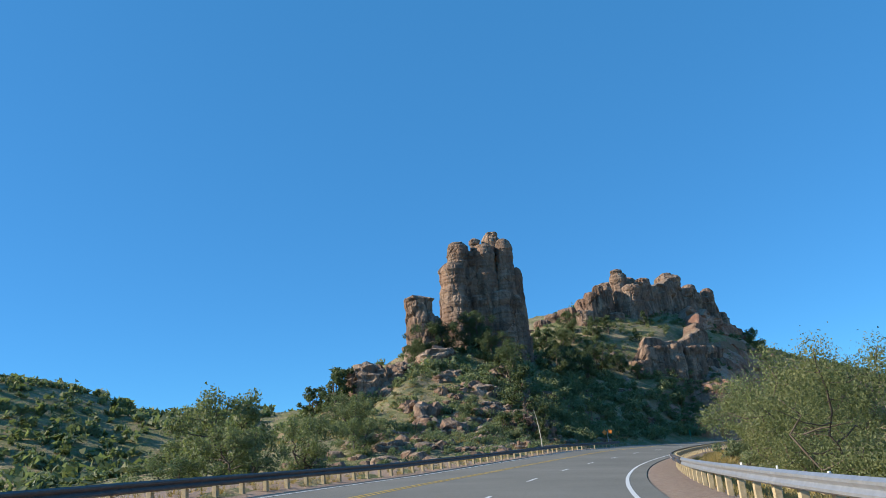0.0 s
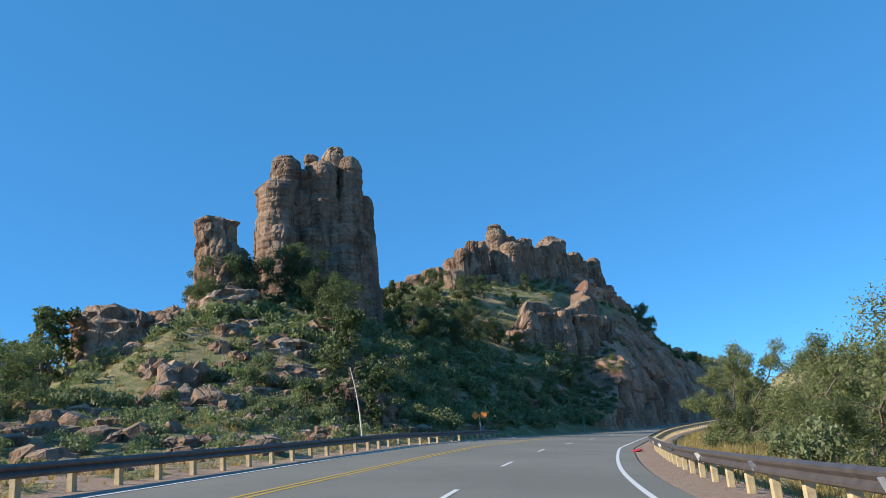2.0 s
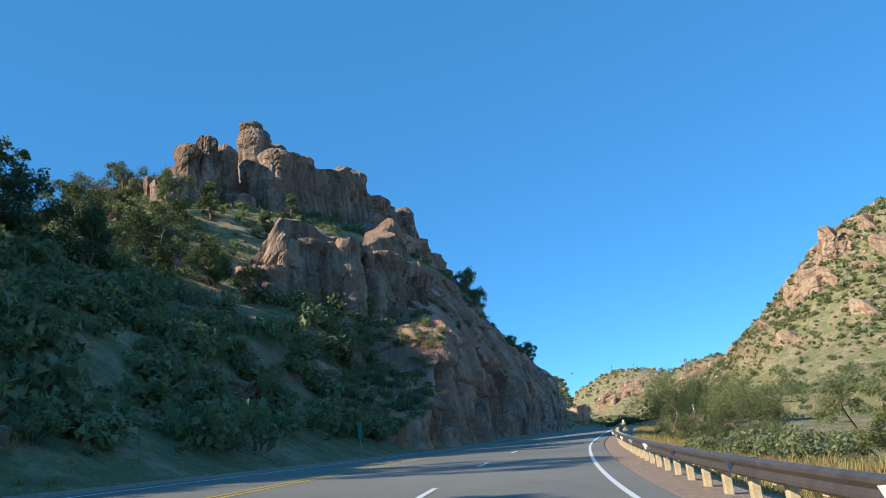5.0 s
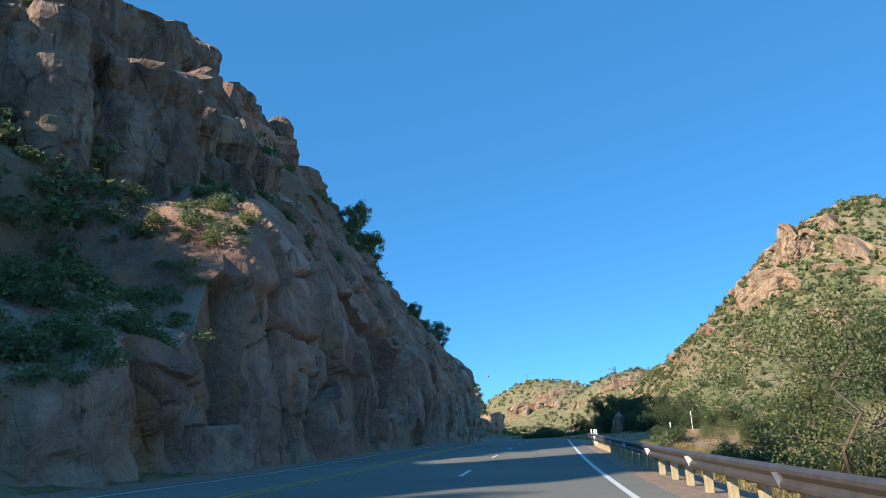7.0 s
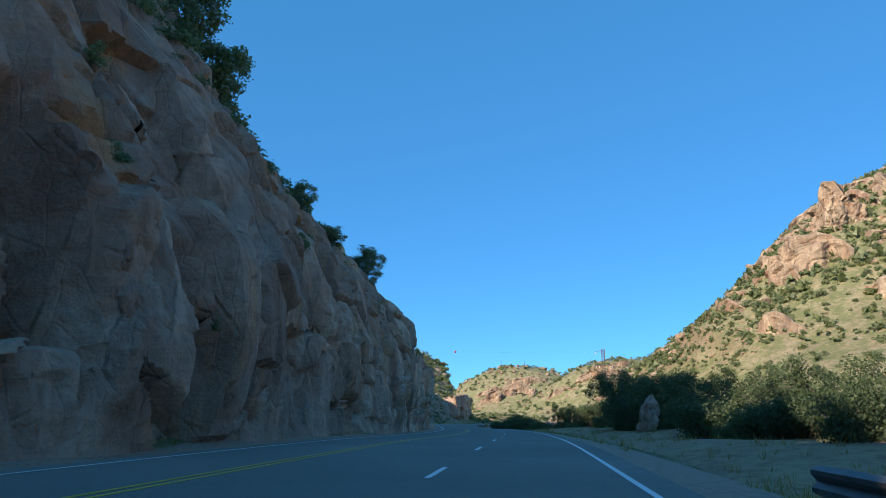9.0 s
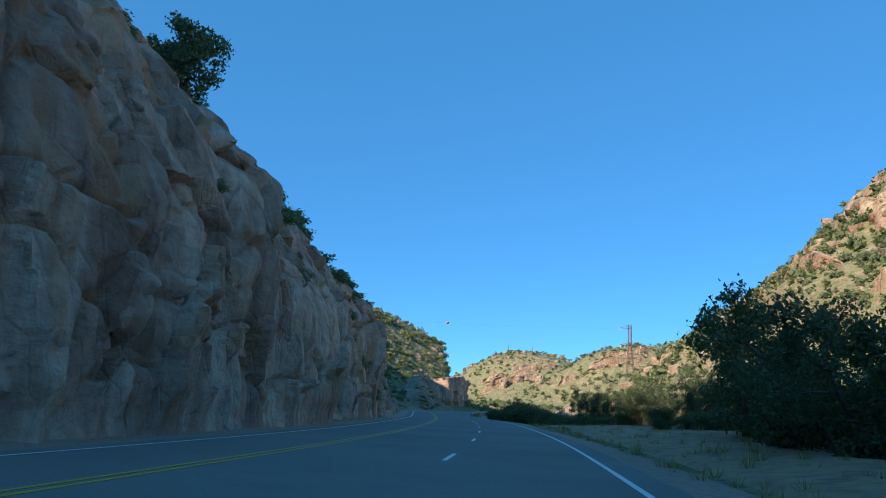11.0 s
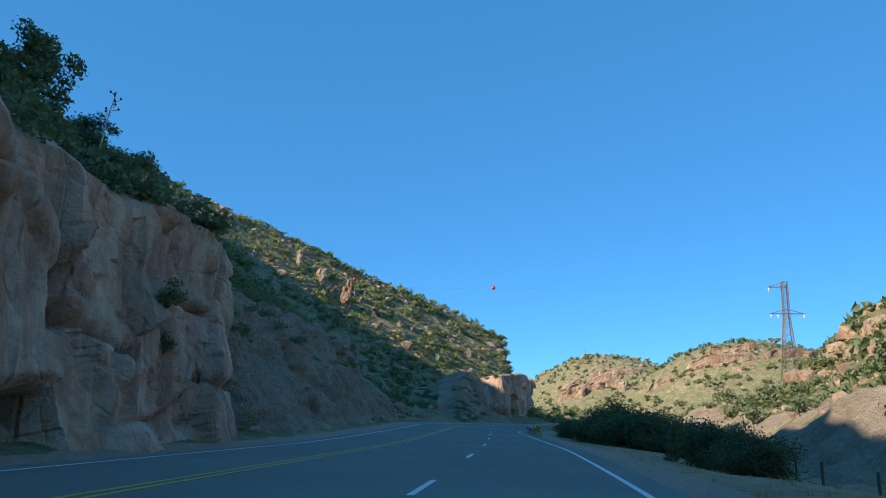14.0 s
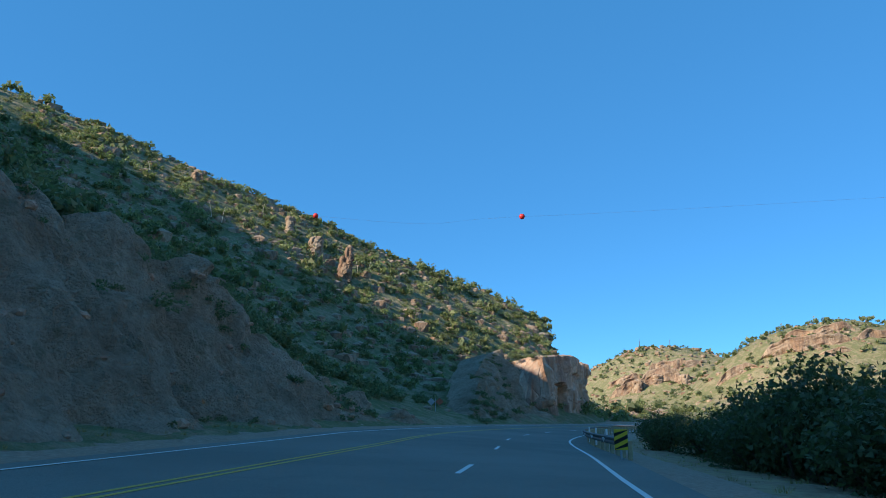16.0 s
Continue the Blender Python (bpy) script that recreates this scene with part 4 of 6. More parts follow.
# the long shaded side of the butte, below its columns
part("rock_face", cliff_band("rock_face", ((52.0, 201.5), (56, 204.5), (60, 208), (68.5, 216), (77.5, 224.5), (86, 231), (90, 236)), 8.5, 12.0, 152, ROCK, 0.45, 6.0, (3.4, 10.0), 12.0), butte)


# ---- plants ----
def leaf_cloud(rng, lobes, count, size, stretch=1.0, droop=0.2, three=False):
    """Quads for leaves in the shells of the lobes (x, y, z, radius)."""
    lob = np.array(lobes)
    w = lob[:, 3] ** 2
    pick = rng.choice(len(lob), count, p=w / w.sum())
    d = rng.normal(size=(count, 3))
    d /= np.linalg.norm(d, axis=1)[:, None]
    r = lob[pick, 3] * rng.uniform(0.15, 1.0, count) ** 0.42 * (1 + 0.22 * rng.normal(size=count))
    c = lob[pick, :3] + d * r[:, None] * np.array([1, 1, 0.85])
    n = d + 0.8 * rng.normal(size=(count, 3)) + np.array([0, 0, droop])
    n /= np.linalg.norm(n, axis=1)[:, None]
    a = np.cross(n, rng.normal(size=(count, 3)))
    a /= np.linalg.norm(a, axis=1)[:, None]
    b = np.cross(n, a)
    h = size * rng.uniform(0.6, 1.4, count)[:, None]
    if three:
        q = np.stack([c - a * h * stretch * 1.2, c + a * h * 0.7 - b * h * 0.8, c + a * h * 0.7 + b * h * 0.8], 1).reshape(-1, 3)
        return q, np.arange(3 * count).reshape(-1, 3)
    q = np.stack([c - a * h * stretch, c - b * h * 0.62 + n * h * 0.15, c + a * h * stretch, c + b * h * 0.62 + n * h * 0.15], 1).reshape(-1, 3)
    return q, np.arange(4 * count).reshape(-1, 4)


def limb(rng, start, end, r0, r1, wob=0.12, n=5):
    u = np.linspace(0, 1, n)[:, None]
    start, end = np.array(start, float), np.array(end, float)
    p = start + (end - start) * u + rng.normal(size=(n, 3)) * wob * np.sin(u * math.pi) * np.linalg.norm(end - start) * 0.4
    return tube(p, r0 + (r1 - r0) * u[:, 0], 4)


def shrub_parts(seed, leaves, size, mat, spread=1.0, tall=1.0, n_lobes=8):
    """A bush about 1 m in radius: stems and foliage."""
    rng = np.random.default_rng(seed)
    lobes, stems = [], []
    for k in range(n_lobes):
        a, r = rng.uniform(0, 2 * math.pi), rng.uniform(0.1, 0.72) * spread
        z = rng.uniform(0.3, 1.15) * tall * (1.15 - 0.5 * r)
        rad = rng.uniform(0.26, 0.46)
        lobes.append((r * math.cos(a), r * math.sin(a), max(z, 0.22), rad))
        stems.append(limb(rng, (0.06 * math.cos(a), 0.06 * math.sin(a), -0.15), lobes[-1][:3], 0.035, 0.01))
    return [("woody_base", mesh_of("woody_base", *merge(stems), BARK, True)), ("foliage", mesh_of("foliage", *leaf_cloud(rng, lobes, leaves, size * 1.22, 1.0, 0.2, True), mat))]


def tree_parts(seed, leaves, size, mat, h=5.0, crown=2.2, low=0.3, shape="round", stretch=1.0, open_crown=0.6, thick=0.045):
    """A tree of height h: a tapered trunk with limbs, and a crown of leaf clumps."""
    rng = np.random.default_rng(seed)
    wood, lobes = [], []
    lean = rng.normal(size=2) * 0.12 * h * 0.3
    stems = rng.integers(1, 4) if shape != "cone" else 1
    for m_ in range(stems):
        off = rng.normal(size=2) * 0.25 * (stems > 1)
        top = np.array([lean[0] + off[0] * 5, lean[1] + off[1] * 5, h * 0.86])
        base = np.array([off[0], off[1], -0.3])
        wood.append(limb(rng, base, top, thick * h / stems ** 0.4, 0.02, 0.1, 9))
        lobes += [(*top, crown * 0.26), (*(base + (top - base) * 0.86), crown * 0.3)]
        count = int(14 / stems) + 3
        for k in range(count):
            u = low + (0.97 - low) * (k + rng.uniform(0, 1)) / count
            p0 = base + (top - base) * u
            if shape == "cone":
                reach = crown * (1.05 - u) * 1.3 + 0.15
            else:
                reach = crown * math.sqrt(max(0.05, 1 - ((u - 0.55) / 0.55) ** 2)) * rng.uniform(0.55, 1.1)
            a = rng.uniform(0, 2 * math.pi)
            p1 = p0 + np.array([math.cos(a) * reach, math.sin(a) * reach, rng.uniform(0.0, 0.35) * reach])
            wood.append(limb(rng, p0, p1, 0.36 * thick * h * (1.1 - u) + 0.006, 0.008, 0.15, 6))
            for v in (0.55, 0.82, 1.0):
                q = p0 + (p1 - p0) * v + rng.normal(size=3) * 0.12 * crown
                lobes.append((*q, crown * rng.uniform(0.16, 0.30) * open_crown * 1.5))
    lobes.append((top[0], top[1], h * 0.9, crown * 0.25))
    return [("trunk", mesh_of("trunk", *merge(wood), BARK, True)), ("crown", mesh_of("crown", *leaf_cloud(rng, lobes, leaves, size * 1.22, stretch, 0.2, True), mat))]


def plant(name, label, category, parts, places, group=""):
    """One plant with its parts at the first place, copies of it at the rest. Places: x, y, z, size, turn, stretch in height."""
    first = None
    for x, y, z, k, turn, tall in places:
        m = Matrix.Translation((x, y, z)) @ Matrix.Rotation(turn, 4, "Z") @ Matrix.Diagonal((k, k, k * tall, 1))
        if first is None:
            first = thing(name, label, category, m, group)
            for n_, me in parts:
                part(n_, me, first)
        else:
            ob = copy_thing(first, Matrix.Identity(4))
            ob.matrix_basis = m


def spots(seed, count, where, keep=None, sizes=(0.6, 1.4), sink=0.1):
    """Random places on the ground: where(rng) gives x, y arrays."""
    rng = np.random.default_rng(seed)
    x, y = where(rng, count)
    if keep is not None:
        ok = keep(x, y)
        x, y = x[ok], y[ok]
    z = land(x, y)
    k = rng.uniform(*sizes, len(x)) ** 1.0
    return [(a, b, c - sink * s_, s_, t_, h_) for a, b, c, s_, t_, h_ in zip(x, y, z, k, rng.uniform(0, 6.28, len(x)), rng.uniform(0.75, 1.25, len(x)))]


def strip(s0, s1, o0, o1):
    def pick(rng, n):
        p = at(rng.uniform(s0, s1, n), rng.uniform(o0, o1, n))
        return p[:, 0], p[:, 1]
    return pick


def rect(x0, x1, y0, y1):
    return lambda rng, n: (rng.uniform(x0, x1, n), rng.uniform(y0, y1, n))


def deal(places, n):
    return [places[k::n] for k in range(n)]


# bushes on the spire hill and the shaded slope
slope = spots(1, 58, strip(88, 166, -34, -14.5), None, (0.8, 1.9))
for k, places in enumerate(deal(slope, 4)):
    plant("shrub", "green oak scrub bush on a rocky slope", "shrub", shrub_parts(10 + k, 2000, 0.038, SHRUB_LEAF if k % 2 else OAK_LEAF), places, "scrub on the spire hill")


def set_down(*rows):
    return [(x, y, height(x, y) - 0.15, k, turn, tall) for x, y, k, turn, tall in rows]


# junipers and oaks that stand out
plant("juniper_tree", "dark green juniper tree below the rock spires", "tree", tree_parts(31, 9000, 0.055, JUNIPER_AND_SHADE_LEAF, 5.5, 2.4, 0.12, "round"),
      set_down((-2.5, 137.5, 1.5, 0.3, 1.1), (0.5, 140.5, 1.4, 1.4, 1.1), (6.0, 142.5, 1.45, 2.2, 1.0), (9.0, 138.5, 1.2, 3.0, 1.0), (22, 150, 1.2, 2.0, 1.0), (26, 158, 1.3, 1.0, 1.0), (-6.5, 134.5, 1.0, 4.4, 1.0), (9.5, 124.0, 1.3, 4.0, 1.1), (5.0, 142.0, 1.0, 5.1, 1.0), (30, 160, 1.2, 0.5, 1.0), (35, 172, 1.2, 2.5, 1.0), (37, 186, 1.0, 3.5, 1.0), (33, 192, 1.1, 1.7, 1.0), (30, 183, 1.0, 0.9, 1.0), (34.5, 178, 0.9, 2.9, 1.0), (27, 177, 1.1, 4.9, 1.0), (40.5, 174.5, 0.85, 1.9, 1.0), (42.8, 172.0, 0.7, 3.9, 1.0)), "junipers by the spires")
plant("juniper_tree", "tall dark green juniper tree on a rocky slope", "tree", tree_parts(32, 2400, 0.10, JUNIPER_AND_SHADE_LEAF, 6.0, 1.9, 0.1, "cone"),
      set_down((11.0, 112.5, 1.25, 0.3, 1.1), (13.0, 105.5, 0.9, 1.4, 1.0), (9.0, 101.0, 0.75, 2.4, 0.9), (11.5, 100.5, 0.7, 3.4, 0.9), (53.5, 197.5, 0.75, 2.2, 1.0), (42, 190, 0.9, 1.0, 1.0), (48, 187, 0.7, 2.0, 1.0)), "junipers on the slope")
plant("pine_tree", "slender open pine tree at the edge of the hill", "tree", tree_parts(33, 2600, 0.13, JUNIPER_AND_SHADE_LEAF, 8.5, 2.2, 0.35, "round", 1.4, 0.55),
      set_down((-19.0, 121.5, 1.15, 0.3, 1.0), (-24.0, 128.0, 0.9, 1.4, 1.0), (21.5, 165.5, 0.95, 2.2, 1.0), (19.0, 162.0, 0.6, 4.2, 1.0)), "pines")
plant("oak_tree", "dark oak tree clinging to the rim of the cliff", "tree", tree_parts(34, 5200, 0.11, OAK_LEAF, 6.0, 2.8, 0.12, "round", 1.0, 0.72, 0.03),
      [(92.8, 225.8, 27.2, 0.82, 0.3, 1.15), (95.0, 227.0, 24.4, 0.85, 1.4, 1.0), (101.8, 227.5, 17.6, 0.5, 2.9, 0.9), (118.9, 250.2, 17.6, 0.72, 2.0, 1.0), (108.0, 235.5, 17.2, 0.5, 4.4, 0.8)]
      + set_down((142.0, 298.0, 1.15, 5.0, 1.0), (149.0, 319.5, 0.95, 2.6, 1.0), (144.5, 306.0, 0.7, 1.1, 1.0), (155.5, 321.0, 0.7, 1.7, 0.9), (152.5, 327.0, 0.75, 3.7, 0.9), (137, 290, 0.5, 0.7, 1.0), (251.0, 427.5, 0.62, 2.3, 1.0)), "oaks on the rim")
plant("oak_tree", "dense green streamside tree beyond the guardrail", "tree", tree_parts(35, 9500, 0.06, OAK_LEAF, 5.0, 2.6, 0.1, "round"),
      set_down((-15.5, 57, 1.1, 0.3, 1.0), (-17.5, 61, 1.45, 1.4, 1.15), (-14, 71, 1.15, 4.0, 1.0), (-10.5, 82, 0.9, 5.0, 1.0), (-22, 66, 1.15, 0.9, 0.9), (-12, 95, 1.0, 1.9, 1.0), (-20, 56, 0.85, 2.2, 0.8), (-13.5, 100, 1.05, 3.3, 1.0)), "trees beyond the outer guardrail")

# trees and brush on the valley side
RIGHT_LABEL = "leafy yellow-green willow beside the guardrail"
plant("willow_tree", RIGHT_LABEL, "tree", tree_parts(41, 24000, 0.023, WILLOW_LEAF, 4.5, 2.1, 0.04, "round", 1.3, 0.8, 0.018),
      [(*at(s, o)[:2], height(*at(s, o)[:2]) - 0.2, k, t_, h_) for s, o, k, t_, h_ in ((60, 11.5, 1.5, 0.2, 1.1), (50, 11.0, 1.45, 1.8, 1.1), (80, 12, 1.2, 3.0, 1.0), (88, 15, 1.4, 4.1, 1.0), (157, 12, 1.2, 5.0, 1.0), (174, 8.8, 1.35, 0.8, 1.05), (40, 10.5, 1.3, 2.2, 1.1), (188, 14, 1.1, 2.6, 1.05), (203, 11.5, 0.6, 3.6, 1.05), (199, 15.5, 0.65, 4.6, 1.0), (32, 10, 1.3, 5.5, 1.1), (70, 14, 1.5, 1.5, 1.1))], "willows by the guardrail")
plant("willow_tree", "tall dense green bush-like tree beside the guardrail", "tree", tree_parts(42, 22000, 0.024, WILLOW_LEAF, 4.6, 1.5, 0.04, "round", 1.4, 0.6, 0.018),
      [(*at(s, o)[:2], height(*at(s, o)[:2]) - 0.2, k, t_, h_) for s, o, k, t_, h_ in ((97, 8.4, 1.45, 0.2, 1.1), (102, 9.5, 1.35, 1.9, 1.05), (107, 11, 1.2, 3.9, 0.95), (74, 10.0, 1.2, 1.2, 1.0), (148, 16, 1.3, 4.4, 0.9), (196, 12, 0.6, 0.3, 1.0), (116, 14, 1.0, 0.3, 0.9), (133, 16, 1.0, 1.3, 0.9))], "bushy trees by the guardrail")
low = spots(5, 90, strip(20, 205, 7.5, 16), None, (0.6, 1.4))
for k, places in enumerate(deal(low, 3)):
    plant("shrub", "low green roadside bush behind the guardrail", "shrub", shrub_parts(50 + k, 1300, 0.046, WILLOW_LEAF if k else SHRUB_LEAF), places, "brush by the guardrail")
# mesquites in the shade: the shade is put into a darker leaf colour
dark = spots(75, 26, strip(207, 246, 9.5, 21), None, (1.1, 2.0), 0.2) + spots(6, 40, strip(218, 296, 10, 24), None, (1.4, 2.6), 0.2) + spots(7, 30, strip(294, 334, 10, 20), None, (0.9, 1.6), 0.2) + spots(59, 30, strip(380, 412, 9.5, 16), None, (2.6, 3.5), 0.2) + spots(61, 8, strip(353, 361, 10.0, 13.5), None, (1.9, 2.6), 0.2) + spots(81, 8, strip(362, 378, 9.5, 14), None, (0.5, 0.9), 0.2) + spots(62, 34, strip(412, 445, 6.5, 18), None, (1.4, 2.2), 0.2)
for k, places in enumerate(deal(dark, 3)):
    plant("shrub", "large mesquite bush with leaves darkened for shade beside the shoulder", "shrub", shrub_parts(60 + k, 5200, 0.025, JUNIPER_AND_SHADE_LEAF, 1.0, 1.0, 14), places, "mesquite along the valley side")
def vase_parts(seed, leaves, size, mat, h=4.0, spread=2.2):
    """A tree of many thin stems fanning up from one foot, with fine leaves on their outer halves."""
    rng = np.random.default_rng(seed)
    wood, lobes = [], []
    for k in range(34):
        a, r = rng.uniform(0, 2 * math.pi), spread * rng.uniform(0.25, 1.0)
        tip = np.array([r * math.cos(a), r * math.sin(a), h * rng.uniform(0.7, 1.0) * (1.05 - 0.3 * (r / spread) ** 2)])
        foot_ = np.array([0.12 * math.cos(a), 0.12 * math.sin(a), -0.2])
        wood.append(limb(rng, foot_, tip, 0.035, 0.008, 0.10, 8))
        for v in (0.55, 0.72, 0.86, 1.0):
            q = foot_ + (tip - foot_) * v
            e = q + rng.normal(size=3) * np.array([0.35, 0.35, 0.2])
            wood.append(limb(rng, q, e, 0.012, 0.005, 0.1, 3))
            lobes.append((*e, rng.uniform(0.2, 0.36)))
    return [("trunk", mesh_of("trunk", *merge(wood), BARK, True)), ("crown", mesh_of("crown", *leaf_cloud(rng, lobes, leaves, size, 1.2, 0.2, True), mat))]


# darker leaf colour here imitates the shade these trees stand in
plant("mesquite_tree", "fan-shaped fine-twigged mesquite tree with leaves darkened for shade", "tree", vase_parts(43, 15000, 0.04, JUNIPER_AND_SHADE_LEAF),
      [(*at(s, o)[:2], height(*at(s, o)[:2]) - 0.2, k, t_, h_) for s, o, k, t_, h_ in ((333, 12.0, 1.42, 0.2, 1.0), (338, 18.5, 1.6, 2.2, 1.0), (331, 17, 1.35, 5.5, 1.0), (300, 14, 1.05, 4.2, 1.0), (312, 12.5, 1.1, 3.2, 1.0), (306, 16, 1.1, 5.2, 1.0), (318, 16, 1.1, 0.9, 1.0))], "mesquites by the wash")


def scatter_stuff(name, label, category, places, make, mat, seed, kinds=6):
    rng = np.random.default_rng(seed)
    kinds = [make(rng) for _ in range(kinds)]
    pieces = []
    for i, (x, y, z, k, turn, tall) in enumerate(places):
        v, f = kinds[i % len(kinds)]
        c, s_ = math.cos(turn), math.sin(turn)
        w = np.stack([v[:, 0] * c - v[:, 1] * s_, v[:, 0] * s_ + v[:, 1] * c, v[:, 2] * tall], 1) * k + np.array([x, y, z])
        pieces.append((w, f))
    v, f = merge(pieces)
    return tagged(new(name, mesh_of(name, v, f, mat)), label, category, "", "stuff")


# a tall thicket, leaves darkened for shade, and a standing stone by the shoulder
plant("mesquite_tree", "tall dense mesquite with leaves darkened for shade in a roadside thicket", "tree", tree_parts(44, 6500, 0.05, JUNIPER_AND_SHADE_LEAF, 4.6, 2.2, 0.03, "round", 1.2),
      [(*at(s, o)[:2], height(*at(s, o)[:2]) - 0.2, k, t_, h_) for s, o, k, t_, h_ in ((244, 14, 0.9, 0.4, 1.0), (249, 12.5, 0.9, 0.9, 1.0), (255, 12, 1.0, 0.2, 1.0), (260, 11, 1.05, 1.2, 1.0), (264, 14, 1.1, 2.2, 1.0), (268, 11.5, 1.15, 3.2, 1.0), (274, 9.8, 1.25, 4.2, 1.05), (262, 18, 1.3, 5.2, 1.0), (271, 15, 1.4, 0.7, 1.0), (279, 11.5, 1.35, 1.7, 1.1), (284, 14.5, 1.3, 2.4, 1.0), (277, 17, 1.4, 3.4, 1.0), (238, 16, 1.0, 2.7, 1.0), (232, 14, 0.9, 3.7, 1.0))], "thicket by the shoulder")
stone_at = at(257.5, 9.3)
thing("boulder", "tall pale grey standing boulder on the grassy bank", "boulder", Matrix.Translation((stone_at[0], stone_at[1], height(stone_at[0], stone_at[1]) + 1.2)) @ Matrix.Rotation(radians(16), 4, "X") @ Matrix.Rotation(0.6, 4, "Z") @ Matrix.Diagonal((0.78, 0.72, 1.5, 1)), "", "", boulder_mesh("boulder", 473, (1, 1, 1), 0.24, 4, CUT))


def bush_maker(count, size, lobes=6):
    def make(rng):
        lob = [(rng.uniform(-0.6, 0.6), rng.uniform(-0.6, 0.6), rng.uniform(0.25, 0.8), rng.uniform(0.3, 0.5)) for _ in range(lobes)]
        return leaf_cloud(rng, lob, count, size, three=True)
    return make


def hills(x, y):
    s, o = along(x, y)
    return (o > 40) | (o < -50) | (s > 500)


def outcrop_free(x, y):
    return np.hypot(x - 8, y - 156) > 11


def below_wall(x, y):
    s, o = along(x, y)
    return outcrop_free(x, y) & ~((s > 164) & (o < -22.5)) & ~((s > 150) & (o < -36))


# thick scrub on the shaded slopes, above the cut, past it and on the valley floor
def past_bank(x, y):
    s, o = along(x, y)
    return (s > 425) & (o < -16)


near_scrub = (spots(51, 110, strip(88, 112, -46, -14.5), outcrop_free, (0.5, 1.4)) + spots(64, 900, strip(110, 205, -46, -14.2), below_wall, (0.8, 2.1)) + spots(79, 90, strip(172, 200, -44, -27), None, (0.4, 1.0)) + spots(84, 170, strip(156, 180, -56, -33), None, (0.6, 1.5)) + spots(52, 200, strip(88, 165, -85, -46), outcrop_free, (0.8, 2.0))
              + spots(53, 680, strip(205, 372, -56, -24), None, (0.5, 1.6)) + spots(65, 170, strip(318, 352, -34, -17.5), None, (0.6, 1.5)) + spots(60, 120, strip(172, 200, -28, -16), None, (0.7, 1.8))
              + spots(54, 700, strip(350, 430, -60, -24), None, (0.45, 1.6))  + spots(66, 330, strip(350, 445, -36, -22.5), None, (0.7, 1.7)) + spots(67, 130, strip(408, 450, -26, -14), None, (0.6, 1.4))
              + spots(55, 420, strip(200, 440, 24, 90), None, (0.6, 2.2)) + spots(80, 700, strip(300, 470, 28, 110), None, (0.3, 1.1)) + spots(56, 120, rect(20, 60, 195, 215), None, (0.5, 1.2)))
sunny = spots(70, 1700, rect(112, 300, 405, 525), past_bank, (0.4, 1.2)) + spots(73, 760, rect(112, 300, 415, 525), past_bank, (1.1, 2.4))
# every other bush takes the leaf colour brightened in place of sun
scatter_stuff("scrub", "yellow-green scrub with leaves lightened for sun on the slope past the bank", "scrub", sunny[::2], bush_maker(110, 0.14, 8), SUN_LIGHTENED_LEAF, 23)
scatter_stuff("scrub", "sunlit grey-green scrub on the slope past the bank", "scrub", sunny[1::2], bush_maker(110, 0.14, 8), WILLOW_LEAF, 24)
def clear_of_sign(p):
    s_, o_ = along(np.array([p[0]]), np.array([p[1]]))
    return not (422 < s_[0] < 452 and o_[0] > -19.5)


near_scrub = [p for p in near_scrub if clear_of_sign(p)]
by_road = along(np.array([p[0] for p in near_scrub]), np.array([p[1] for p in near_scrub]))[1] > -29
close_scrub, upper_scrub = [p for p, n in zip(near_scrub, by_road) if n and p[3] > 0], [p for p, n in zip(near_scrub, by_road) if not n]
scatter_stuff("scrub", "thick green oak scrub on the rocky slopes", "scrub", upper_scrub[::2], bush_maker(120, 0.14, 9), OAK_LEAF, 15)
scatter_stuff("scrub", "grey-green scrub on the rocky slopes", "scrub", upper_scrub[1::2], bush_maker(120, 0.14, 9), SHRUB_LEAF, 16)
first = along(np.array([p[0] for p in close_scrub]), np.array([p[1] for p in close_scrub]))[0] < 124
fine_scrub, close_scrub = [p for p, n in zip(close_scrub, first) if n], [p for p, n in zip(close_scrub, first) if not n]
scatter_stuff("scrub", "fine-leaved dull green scrub at the foot of the slope", "scrub", fine_scrub[::2], bush_maker(420, 0.066, 12), OAK_LEAF, 25)
scatter_stuff("scrub", "fine-leaved olive scrub at the foot of the slope", "scrub", fine_scrub[1::2], bush_maker(420, 0.066, 12), SHRUB_LEAF, 26)
scatter_stuff("scrub", "dense shaded oak scrub above the road", "scrub", close_scrub[::2], bush_maker(200, 0.112, 10), OAK_LEAF, 17)
scatter_stuff("scrub", "dense olive-green scrub above the road", "scrub", close_scrub[1::2], bush_maker(200, 0.112, 10), SHRUB_LEAF, 21)
low_scrub = spots(57, 420, strip(86, 140, -52, -13.5), None, (0.25, 0.8)) + spots(58, 250, strip(366, 430, -60, -24), None, (0.25, 0.8)) + spots(71, 1300, rect(140, 300, 410, 520), past_bank, (0.4, 1.1)) + spots(68, 160, strip(345, 425, -22, -13.4), None, (0.15, 0.45))
scatter_stuff("scrub", "low pale sage and grass clumps on the slopes", "scrub", low_scrub, bush_maker(55, 0.16, 5), SAGE_LEAF, 18)

